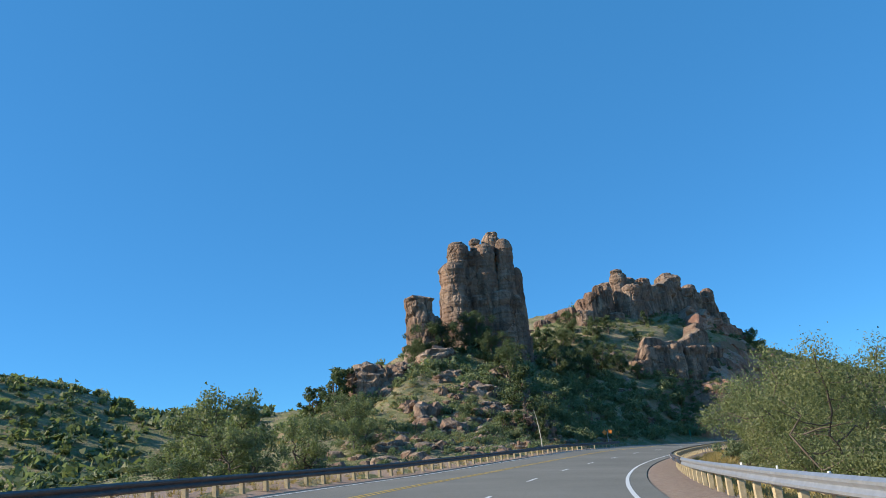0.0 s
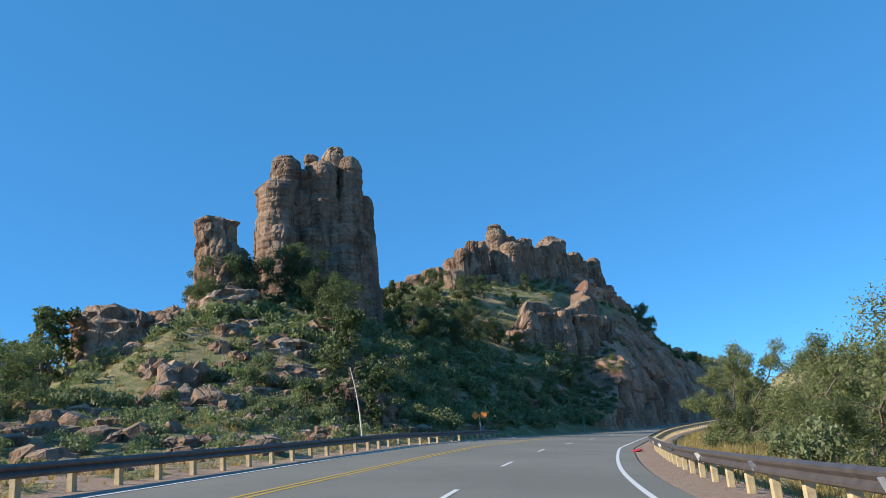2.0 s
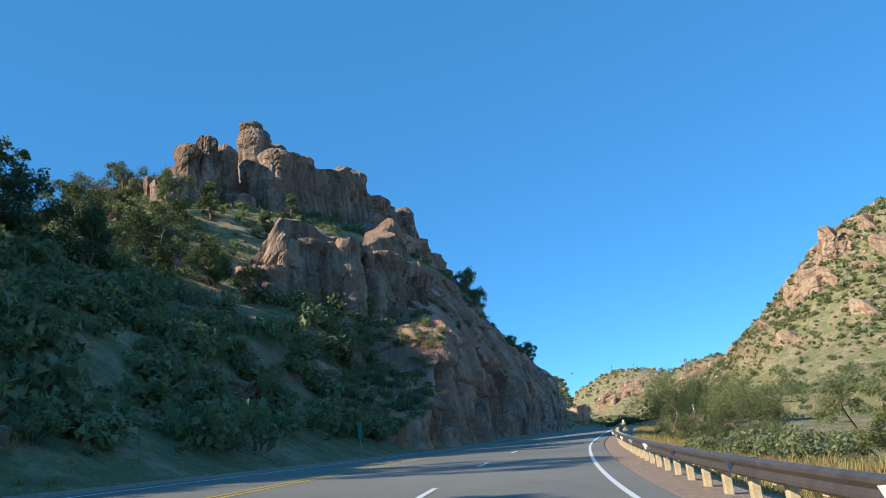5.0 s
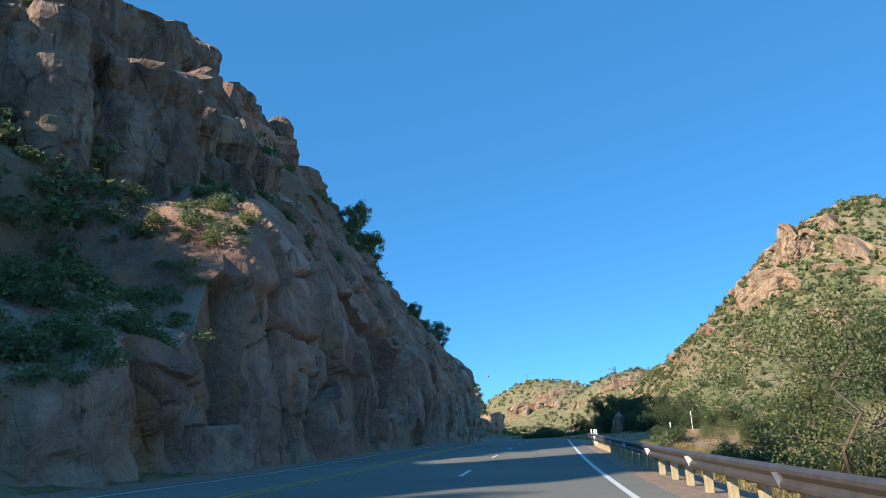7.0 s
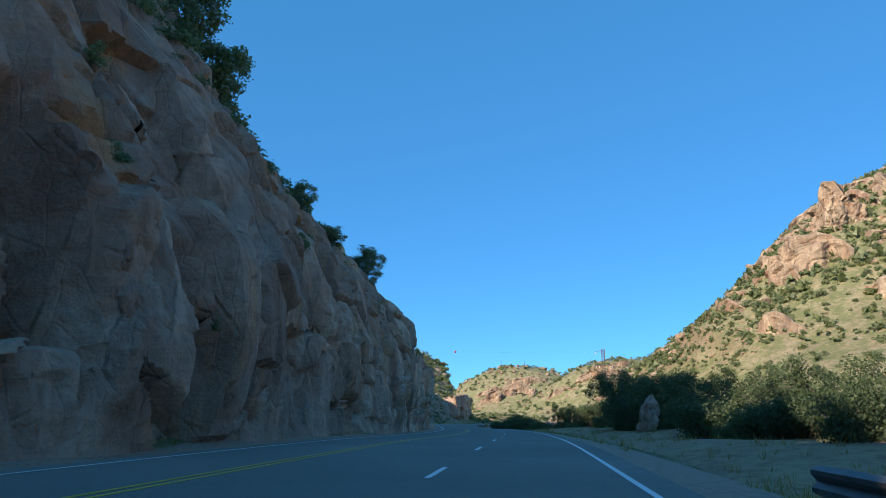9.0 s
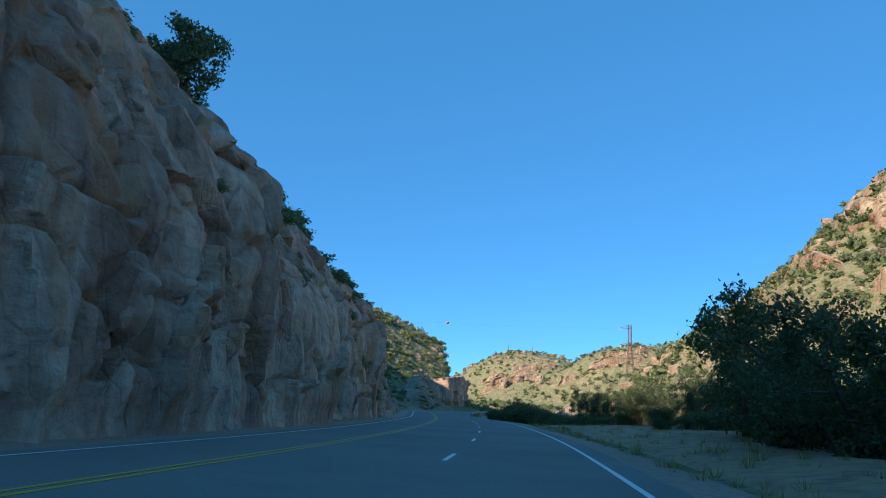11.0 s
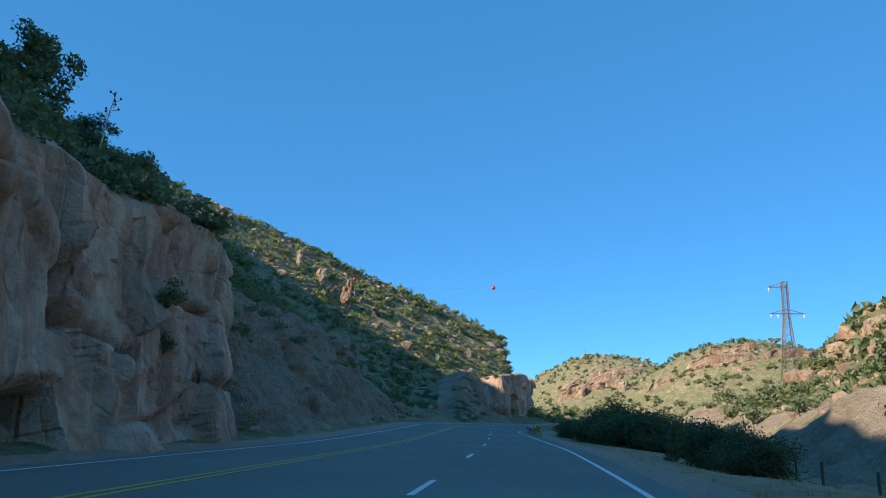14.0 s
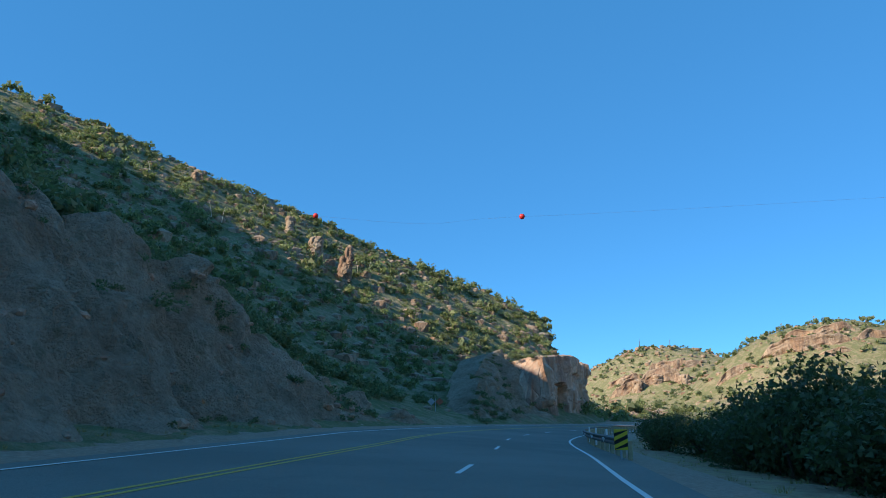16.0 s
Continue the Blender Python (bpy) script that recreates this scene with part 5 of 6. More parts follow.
far_bush = (spots(12, 2600, rect(225, 365, 215, 400), hills, (0.5, 2.0)) + spots(13, 3000, rect(330, 640, 400, 680), hills, (0.6, 2.4))
            + spots(14, 2000, rect(460, 760, 690, 980), hills, (0.7, 2.6)) + spots(15, 900, rect(120, 320, 430, 600), hills, (0.6, 2.0))
            + spots(74, 800, rect(225, 300, 318, 392), hills, (0.3, 1.4)) + spots(85, 900, strip(335, 440, 28, 62), None, (0.2, 0.9)) + spots(77, 900, rect(222, 305, 255, 345), hills, (0.35, 1.3)) + spots(78, 1500, rect(208, 285, 225, 320), hills, (0.35, 1.25)) + spots(16, 2300, rect(-230, -52, 110, 260), hills, (0.9, 2.4)) + spots(17, 450, rect(40, 140, 215, 340), hills, (0.8, 2.0)))
scatter_stuff("scrub", "green scrub dotted over the far hillsides", "scrub", far_bush[::3], bush_maker(26, 0.34, 5), SHRUB_LEAF, 5)
scatter_stuff("scrub", "yellow-green brush on the far hillsides", "scrub", far_bush[1::3], bush_maker(26, 0.34, 5), WILLOW_LEAF, 27)
scatter_stuff("scrub", "dark oak and juniper scrub on the far hillsides", "scrub", far_bush[2::6], bush_maker(26, 0.34, 5), OAK_LEAF, 6)

# bushes rooted in the ledges and joints of the cut
rng_ = np.random.default_rng(77)
cut_s, cut_u = rng_.uniform(186, 345, 46), rng_.uniform(0.12, 1.02, 46) ** 0.8
cut_p = cut_points(cut_s, cut_u, 300)
pockets = [(p[0], p[1], p[2] - 0.25, k, a, 0.9) for p, k, a in zip(cut_p, rng_.uniform(0.35, 0.95, 46), rng_.uniform(0, 6.28, 46))]
for k, places in enumerate(deal(pockets, 2)):
    plant("shrub", "dark green bush rooted in a joint of the rock cut", "shrub", shrub_parts(80 + k, 800, 0.055, OAK_LEAF if k else SHRUB_LEAF), places, "bushes on the rock cut")
rim_s = np.concatenate([rng_.uniform(200, 348, 190), rng_.uniform(166, 206, 110)])
rim_p = cut_points(rim_s, 1.0 + rng_.uniform(0.02, 0.75, 300), 300)
rim = [(p[0], p[1], p[2] - 0.15, k, a, 0.8) for p, k, a in zip(rim_p, rng_.uniform(0.35, 1.1, 300), rng_.uniform(0, 6.28, 300))]
ledge_p = cut_points(rng_.uniform(164, 190, 170), 1.0 + rng_.uniform(-0.05, 1.0, 170), 300)
ledge_scrub = [(p[0], p[1], p[2] - 0.2, k, a, 0.85) for p, k, a in zip(ledge_p, rng_.uniform(0.4, 1.3, 170), rng_.uniform(0, 6.28, 170))]
scatter_stuff("scrub", "fine-leaved oak scrub on a ledge of the cut", "scrub", ledge_scrub, bush_maker(520, 0.06, 10), OAK_LEAF, 28)
high_p = cut_points(rng_.uniform(205, 330, 260), 1.0 + rng_.uniform(0.3, 1.0, 260), 300)
rim += [(p[0], p[1], p[2] - 0.2, k, a, 0.85) for p, k, a in zip(high_p, rng_.uniform(0.4, 1.2, 260), rng_.uniform(0, 6.28, 260))]
brow_p = cut_points(rng_.uniform(298, 346, 120), 1.0 + rng_.uniform(0.0, 0.5, 120), 300)
rim += [(p[0], p[1], p[2] - 0.2, k, a, 0.85) for p, k, a in zip(brow_p, rng_.uniform(0.6, 1.4, 120), rng_.uniform(0, 6.28, 120))]
nose_u, nose_b = rng_.uniform(0, 1, 46), rng_.uniform(1.2, 6.0, 46)
rim += [(236 + 19 * v - 0.67 * b, 407.5 + 17 * v + 0.74 * b, 11.7, k, a, 0.85) for v, b, k, a in zip(nose_u, nose_b, rng_.uniform(0.5, 1.1, 46), rng_.uniform(0, 6.28, 46))]
scatter_stuff("scrub", "low oak scrub along the rim of the cut", "scrub", rim, bush_maker(130, 0.12, 7), OAK_LEAF, 19)
bank_p = np.concatenate([bank_points(rng_.uniform(346, 420, 80), rng_.uniform(0.55, 1.05, 80)), bank_points(rng_.uniform(446, 473, 90), rng_.uniform(0.15, 1.1, 90))])
scatter_stuff("scrub", "dark scrub spilling over the earth bank", "scrub", [(p[0], p[1], p[2] - 0.1, k, a, 0.8) for p, k, a in zip(bank_p, rng_.uniform(0.3, 1.0, 170), rng_.uniform(0, 6.28, 170))], bush_maker(200, 0.1, 8), OAK_LEAF, 22)
foot_p = bank_points(rng_.uniform(345, 428, 150), rng_.uniform(0.0, 1.0, 150))
rubble_p = bank_points(np.array([343.5, 344.6, 345.8, 346.6, 344.0]), np.array([0.06, 0.1, 0.08, 0.14, 0.16]))
foot = [(*at(338.3, -13.0), 1.2, 0.4, 0.9), (*at(339.9, -13.3), 1.0, 1.4, 0.9), (*at(337.0, -13.4), 0.7, 2.4, 0.9)] + [(p[0], p[1], p[2], k, 1.0, 0.9) for p, k in zip(rubble_p, (0.7, 1.0, 0.8, 0.9, 0.6))] + [(p[0], p[1], p[2], k, a, 0.8) for p, k, a in zip(foot_p, rng_.uniform(0.08, 0.45, 150) ** 1.3, rng_.uniform(0, 6.28, 150))]

# ---- loose rock ----
stones = spots(21, 50, strip(88, 178, -46, -15), None, (0.4, 1.5), 0.2) + spots(22, 22, strip(92, 125, -52, -18), None, (0.9, 2.4), 0.2)
for k, places in enumerate(deal(stones, 4)):
    me = boulder_mesh("boulder", 400 + k, (1.1, 0.9, 0.75), 0.3)
    for x, y, z, c, turn, tall in places:
        thing("boulder", "weathered red-brown boulder on the spire hill", "boulder", Matrix.Translation((x, y, z)) @ Matrix.Rotation(turn, 4, "Z") @ Matrix.Diagonal((c, c, c * tall, 1)), "boulders on the spire hill", "", me)
for k, (x, y, z, a, b, c) in enumerate(((-13.0, 128.0, 12.5, 4.8, 4.2, 4.4), (-15.5, 126.5, 14.6, 2.2, 2.0, 1.7), (-8.5, 130.5, 14.2, 3.0, 2.6, 2.6), (-3.0, 122.0, 8.4, 4.2, 3.4, 2.6), (4.5, 121.0, 8.6, 3.8, 3.2, 2.8), (-6.0, 116.5, 6.0, 4.6, 3.2, 2.2), (3.0, 112.5, 4.0, 3.6, 2.8, 2.0), (10.0, 108.0, 2.8, 2.4, 1.8, 2.4), (12.5, 106.5, 2.4, 1.8, 1.5, 2.0), (6.5, 108.5, 2.6, 2.4, 1.8, 1.8), (-2.0, 133.0, 17.0, 3.4, 3.0, 2.4), (9.0, 128.5, 12.6, 3.0, 2.6, 2.2), (-14.0, 113.0, 3.6, 3.6, 3.0, 2.6), (-3.0, 108.0, 2.2, 3.6, 2.4, 2.2))):
    thing("boulder", "large fractured red rock outcrop on the hill", "boulder", Matrix.Translation((x, y - 0.8, z + 1.5)) @ Matrix.Rotation(k * 1.3, 4, "Z") @ Matrix.Diagonal((a, b, c, 1)), "outcrops on the spire hill", "", boulder_mesh("boulder", 420 + k, (1, 1, 0.9), 0.26, 4))


def stony(x, y):
    return hills(x, y) & (fbm(np.stack([x, y, 0 * x], 1) / 16.0, 2, 91) > 0.05)


def clumped(x, y):
    return past_bank(x, y) & (fbm(np.stack([x, y, 0 * x], 1) / 9.0, 2, 95) > 0.12)


def small_rock(rng, fine=2):
    bm = bmesh.new()
    bmesh.ops.create_icosphere(bm, subdivisions=fine, radius=1)
    p = np.array([v.co for v in bm.verts])
    f = np.array([[v.index for v in fc.verts] for fc in bm.faces])
    bm.free()
    q = np.sign(p) * np.abs(p) ** 0.7 * np.array([1.1, 0.9, 0.8])
    return q * (1 + 0.35 * (rng.uniform(size=(len(p), 1)) - 0.5)), f


ledge_rock = spots(36, 150, strip(62, 96, -34, -13.6), None, (0.3, 1.1), 0.25) + spots(37, 160, strip(96, 130, -34, -14), None, (0.25, 0.9), 0.25)
scatter_stuff("rocks", "broken red-brown rock at the foot of the spire hill", "rocks", ledge_rock, small_rock, ROCK, 10)
near_bush = spots(69, 130, strip(55, 96, -36, -13.4), None, (0.35, 1.1))
scatter_stuff("scrub", "pale green brush behind the outer guardrail", "scrub", near_bush, bush_maker(260, 0.085, 8), SHRUB_LEAF, 20)
far_rock = (spots(32, 1900, rect(330, 640, 400, 680), hills, (0.3, 1.5), 0.3) + spots(33, 1300, rect(460, 760, 690, 980), hills, (0.5, 2.4), 0.2))
hill_rock = (spots(31, 900, rect(225, 345, 225, 400), hills, (0.25, 1.1), 0.3) + spots(83, 420, rect(222, 290, 318, 388), hills, (0.2, 1.0), 0.3) + spots(86, 520, strip(340, 435, 22, 60), None, (0.12, 0.7), 0.3) + spots(38, 700, rect(226, 300, 232, 345), stony, (0.6, 2.4), 0.35) + spots(34, 120, strip(368, 430, -60, -24), None, (0.2, 0.7), 0.3)
             + spots(72, 1300, rect(150, 300, 425, 520), past_bank, (0.3, 1.3), 0.3) + spots(82, 260, rect(150, 300, 425, 520), clumped, (0.9, 2.3), 0.3) + spots(35, 60, strip(400, 450, -40, -16), None, (0.2, 0.6), 0.2))
scatter_stuff("rocks", "pale broken rocks fallen on the earth bank", "rocks", foot, small_rock, CUT, 9)
scatter_stuff("rocks", "sunlit red rocks strewn over the near hillsides", "rocks", hill_rock, lambda rng: small_rock(rng, 1), HILLROCK, 7, 14)
scatter_stuff("rocks", "sunlit red rocks strewn over the far hills", "rocks", far_rock, lambda rng: small_rock(rng, 1), HILLROCK, 11)

# red ledges on the hills across the valley
for label, rows_, seed, cell in (
        ("broken red rock ledges on the hill across the valley", ((250.5, 271.0, 52, 2.6), (250.0, 267.0, 53.5, 2.9), (252.5, 264.0, 52, 2.4), (246, 287, 34, 2.4)), 500, 0.5),
        ("red rock outcrop across a rounded hill", ((554, 783, 34, 5), (539, 787, 30, 4), (570, 770, 34, 5)), 560, 0.9),
        ("pale boulders stacked on a hillside", ((216.1, 479.8, 42.8, 1.9), (221.4, 471.6, 37.4, 1.5), (222.2, 471.2, 40.2, 0.9), (244, 486, 32.6, 1.8), (189, 497, 61.4, 1.3), (247.5, 484, 30.2, 1.5), (262, 473, 20.5, 2.2), (211, 487, 50, 1.2), (234, 489, 39.5, 1.4)), 620, 0.3)):
    ledge = thing("rock_ledge", label, "rock formation")
    for k, (x, y, z, r) in enumerate(rows_):
        rise = 0.75 * r if seed != 620 else 1.2 * r
        part("rock_column", rock_column(x, y, z - 1.8 * r - 2, z + rise, r * 1.15, r * 0.85, seed + k, 0.86, (0, 0), min(0.9, 0.22 * r + 0.15), 1.0, 35 * k, cell, (0.62 * r + 0.8, 0.62 * r + 0.8, 0.6 * r + 1.2), HILLROCK), ledge)

hill_ledges = thing("rock_ledge", "layered red cliffs along the hill across the valley", "rock formation")
for k, (line, low, high) in enumerate((
        (((283, 300), (285, 292), (287, 285), (284, 277), (281, 268)), 3, 6), (((274, 303), (274, 294), (273, 286), (272, 276), (272, 266)), 3, 7),
        (((268, 309), (266, 302), (265, 295), (266, 288), (263, 280), (262, 271)), 3.5, 8), (((260, 268), (257, 259), (257, 249), (259, 240)), 3, 7), (((262, 309), (258, 301)), 2, 5), (((257, 293), (254, 286), (253, 278), (254, 270)), 3, 6.5), (((252, 303), (249, 296), (248, 289)), 1.5, 3.5),
        (((270, 262), (269, 252), (270, 242), (273, 233)), 4, 9), (((290, 308), (293, 298), (295, 290)), 2, 5), (((278, 316), (276, 309), (277, 302)), 1.5, 4.5))):
    part("ledge", cliff_band("ledge", [(x - 14, y - 6) for x, y in line], 0.5 * low, 0.55 * high, 660 + 3 * k, HILLROCK, 0.6, 2.5, (3.2, 5.0)), hill_ledges)
for k, (line, low, high) in enumerate((
        (((234, 278), (231, 273), (231, 267), (234, 261), (238, 256)), 4.5, 7.5), (((230, 287), (226, 282), (225, 276)), 2.5, 4), (((216, 268), (213.5, 262), (214, 255)), 2.5, 4.5), (((255, 258), (251, 252), (250, 245)), 6, 9),
        (((228, 251), (225, 245), (225, 238)), 3, 5), (((254, 274), (249.5, 270.5), (249, 266), (251, 262)), 10, 12.5), (((264, 267), (261, 262), (262, 257)), 5, 7), (((244, 279), (240, 274), (240, 268), (243, 262)), 3, 5.5), (((271, 309), (266, 303), (263, 296)), 2.5, 4.5))):
    part("ledge", cliff_band("ledge", line, low, high, 860 + 3 * k, HILLROCK, 0.5, 5.0, (3.0, 5.5), 3.0), hill_ledges)
far_ledges = thing("rock_ledge", "broad red cliff with a layered top on a green hill", "rock formation")
for k, (line, low, high) in enumerate((
        (((437, 566), (443, 559), (450, 551), (458, 545), (466, 542)), 4, 7.5), (((468, 541), (478, 538), (490, 534), (502, 530)), 2, 6), (((446, 546), (452, 541), (460, 537)), 2, 4), (((452, 566), (458, 557), (466, 551), (476, 548)), 2, 6), (((420, 575), (428, 570), (434, 563)), 2, 5))):
    part("ledge", cliff_band("ledge", [(x - 6, y - 9) for x, y in line], low, high * 0.85, 700 + 3 * k, HILLROCK, 0.75, 3.0, (4.5, 4.5)), far_ledges)
hump_ledges = thing("rock_ledge", "red cliff band across a rounded distant hill", "rock formation")
for k, (line, low, high) in enumerate(((((522, 799), (530, 793), (540, 788), (550, 783), (560, 777), (570, 770)), 7, 13), (((560, 800), (572, 790), (584, 782), (596, 776)), 4, 8), (((530, 815), (540, 806), (552, 798)), 3, 7))):
    part("ledge", cliff_band("ledge", line, low, high, 730 + 3 * k, HILLROCK, 1.0, 8.0, (6, 6)), hump_ledges)

# the rock nose where the road bends away
nose = thing("rock_nose", "shaded rock bluff where the road bends away", "cliff")
for k, (line, low, high) in enumerate(((((233.5, 405), (239, 409.5), (245, 414.5), (251, 420), (256, 425), (259.5, 432), (262, 441), (264, 453)), 10.5, 12.5),)):
    part("rock_face", cliff_band("rock_face", line, low, high, 590 + 5 * k, CUT, 0.4, 6.0, (3.6, 7.5), 2.0, 1.0), nose)


# ---- guardrails ----
def guardrail(label, s0, s1, o_of, side, beam_mat, reflectors):
    """A W-beam on timber posts. side: the way from the posts to the road, -1 or 1."""
    rail = thing("guardrail", label, "guardrail")
    s = np.arange(s0, s1 + 0.1, 0.95)
    prof = [(0.0, 0.46), (0.08, 0.50), (0.08, 0.55), (0.02, 0.62), (0.08, 0.69), (0.08, 0.74), (0.0, 0.79)]
    loop = [(a, b) for a, b in prof] + [(a - 0.012, b) for a, b in prof[::-1]]
    o = o_of(s)
    v = np.stack([at(s, o + side * a, b - 0.04) for a, b in loop], 1).reshape(-1, 3)
    beam = part("beam", mesh_of("beam", v, grid_faces(len(s), len(loop), True), beam_mat), rail)
    post = solid("post", box((0.16, 0.20, 1.5), (0, 0, -0.08), 0.012), POST)
    block = solid("spacer", box((0.15, 0.16, 0.30), (0, 0, -0.03), 0.01), POST)
    tri_bm = bmesh.new()
    face = tri_bm.faces.new([tri_bm.verts.new(c) for c in ((-0.10, -0.01, 0.09), (0.10, -0.01, 0.09), (0.02, -0.01, -0.11), (-0.02, -0.01, -0.11))])
    bmesh.ops.solidify(tri_bm, geom=[face], thickness=0.02)
    tab = solid("reflector", tri_bm, WHITE)
    for k, c in enumerate(np.arange(s0 + 0.5, s1, 1.905)):
        oc = float(o_of(np.array([c]))[0])
        p = at(c, oc - side * 0.27)
        turn = radians(heading(c))
        stake_ = part("post", post, rail, "", Matrix.Translation((p[0], p[1], p[2])) @ Matrix.Rotation(turn, 4, "Z"))
        part("spacer", block, stake_, "", Matrix.Translation((side * 0.17, 0, 0.57)))
        if reflectors and k % reflectors == 0:
            q = at(c, oc + side * 0.07)
            part("reflector", tab, beam, "white triangular reflector", Matrix.Translation((q[0], q[1], q[2] + 0.565)) @ Matrix.Rotation(turn, 4, "Z"))
    return rail


guardrail("dark weathered steel guardrail on pale timber posts", -30, 116, lambda s: curve(s, (-30, -12.2), (45, -12.0), (85, -11.3), (116, -11.5)), 1, STEEL, 0)
guardrail("pale galvanised steel guardrail on timber posts", 4, 36.1, lambda s: curve(s, (0, 4.6), (40, 4.4), (70, 3.9)), -1, GALV, 0)
guardrail("long steel guardrail with white reflectors on pale timber posts", 36.1, 207, lambda s: curve(s, (0, 4.6), (40, 4.4), (70, 3.9), (140, 3.7), (207, 3.2)), -1, STEEL, 3)
guardrail("dark steel guardrail at the start of the next bend", 390.5, 520, lambda s: curve(s, (390, 2.75), (420, 2.4), (520, 2.4)), -1, STEEL, 3)


# ---- signs ----
def stand(s, o, dz=0.0):
    p = at(s, o, dz)
    return Matrix.Translation(p.tolist()) @ Matrix.Rotation(radians(heading(s)), 4, "Z")


def put(x, y, z, turn=0.0):
    return Matrix.Translation((x, y, z)) @ Matrix.Rotation(radians(turn), 4, "Z")


work = thing("work_sign", "orange diamond work sign with flags on a stand", "road sign", put(22.9, 113.6, height(22.9, 113.6) - 0.05, -18))
part("post", solid("post", box((0.06, 0.06, 2.2), (0, 0, 1.05), 0.008), GALV), work)
for sx in (-1, 1):
    part("leg", solid("leg", box((0.9, 0.05, 0.05), (sx * 0.45, 0, 0.1), 0.008), GALV), work)
for sx, tilt in ((-1, 12), (1, -15)):
    bm = box((0.55, 0.02, 0.55), (0, 0, 0), 0.004)
    bmesh.ops.transform(bm, matrix=Matrix.Translation((sx * 0.40, 0, 2.05)) @ Matrix.Rotation(radians(30 + tilt), 4, "Y"), verts=bm.verts)
    part("flag", solid("flag", bm, ORANGE), work, "orange flag")

mile = thing("marker_sign", "narrow green marker sign on a steel post", "road sign", put(46.5, 150.9, height(46.5, 150.9) - 0.1, -30))
part("post", solid("post", box((0.06, 0.06, 2.2), (0, 0.04, 1.0), 0.008), GALV), mile)
part("panel", solid("panel", box((0.30, 0.02, 1.1), (0, 0, 1.75), 0.004), GREEN), mile)

twin = thing("marker_sign", "one red and one bare diamond panel on a post", "road sign", put(210.7, 388.5, 1.2, -30))
part("post", solid("post", box((0.07, 0.07, 4.0), (0, 0.06, 1.6), 0.008), GALV), twin)
for sx in (-1, 1):
    bm = box((0.62, 0.02, 0.62), (0, 0, 0), 0.004)
    bmesh.ops.transform(bm, matrix=Matrix.Translation((sx * 0.48, 0, 3.2)) @ Matrix.Rotation(radians(45), 4, "Y"), verts=bm.verts)
    part("panel", solid("panel", bm, FADED if sx > 0 else GALV), twin, "faded red diamond panel" if sx > 0 else "bare steel back of a diamond panel")

board = thing("object_marker", "black and yellow striped marker at the guardrail end", "road sign", stand(389.6, 2.55, -0.15))
part("post", solid("post", box((0.07, 0.07, 1.2), (0, 0.05, 0.4), 0.008), GALV), board)
face_panel = part("panel", solid("panel", box((0.46, 0.02, 0.70), (0, 0, 0.85), 0.004), YELLOW), board)
for k in (-1, 0, 1):
    bm = bmesh.new()
    zc = 0.85 + k * 0.27
    pts = [(-0.23, -0.18), (-0.23, -0.045), (0.23, 0.18), (0.23, 0.045)]
    lo, hi = 0.51, 1.19
    vs = [bm.verts.new((a, -0.016, min(max(zc + b, lo), hi))) for a, b in pts]
    bm.faces.new(vs)
    bmesh.ops.solidify(bm, geom=bm.faces[:], thickness=0.004)
    part("stripe", solid("stripe", bm, BLACK), face_panel, "black diagonal stripe")
for s, o in ((399, 2.95), (404, 2.85), (409, 2.75), (199, 3.45), (201.5, 3.45), (204.5, 3.4)):
    d = thing("delineator", "small white reflector post on the guardrail", "reflector post", stand(s, o, 0.2))
    part("post", solid("post", box((0.10, 0.05, 0.9), (0, 0, 0.35), 0.01), WHITE), d)
for s, o, h in ((214, 10, 1.5), (219, 12.5, 1.7), (222.5, 13.0, 1.6), (20, 6.5, 1.1), (26, 6.6, 1.1), (32, 6.4, 1.1)):
    x, y, _ = at(s, o)
    d = thing("stake", "thin white marker stake in dry grass", "stake", put(x, y, height(x, y) - 0.1, 10 * s))
    part("post", solid("post", box((0.09, 0.05, h), (0, 0, h / 2), 0.01), WHITE), d)
for s, o, h in ((347.5, 15.6, 1.3), (352, 15.9, 1.4), (357, 15.5, 1.25), (361.5, 15.9, 1.4), (366, 15.7, 1.3)):
    x, y, _ = at(s, o)
    d = thing("fence_post", "weathered brown wooden fence post below the earth bank", "fence post", put(x, y, height(x, y) - 0.15, 10 * s), "fence posts by the wash")
    part("post", solid("post", box((0.12, 0.11, h + 0.5), (0, 0, h / 2), 0.015), BARK), d)
for s, o in ((86.6, 2.95), (87.6, 3.1)):
    rag = thing("debris", "scrap of red plastic on the shoulder", "debris", stand(s, o, -0.02))
    bm = bmesh.new()
    bmesh.ops.create_icosphere(bm, subdivisions=2, radius=1)
    for v in bm.verts:
        v.co = Vector((v.co.x * 0.32, v.co.y * 0.5, v.co.z * 0.10 + 0.05)) * (0.75 + 0.45 * noise.noise(v.co * 5 + Vector((s, 0, 0))))
    part("scrap", solid("scrap", bm, RED), rag)

# ---- power line ----
def bar(a, b, w=0.10):
    a, b = Vector(a), Vector(b)
    bm = box((w, w, (b - a).length), (0, 0, 0))
    bmesh.ops.transform(bm, matrix=Matrix.Translation((a + b) / 2) @ (b - a).to_track_quat("Z", "Y").to_matrix().to_4x4(), verts=bm.verts)
    return bm


TX, TY, TZ, TOP = 258.6, 353.9, 11.0, 24.3
tower = thing("power_pylon", "rusty steel lattice power pylon on a hillside", "pylon", put(TX, TY, 2.3, -35))
wid = lambda z: 0.42 + 0.075 * max(0, 18.6 - z)
levels = np.linspace(TZ - 7.5, TOP, 16)
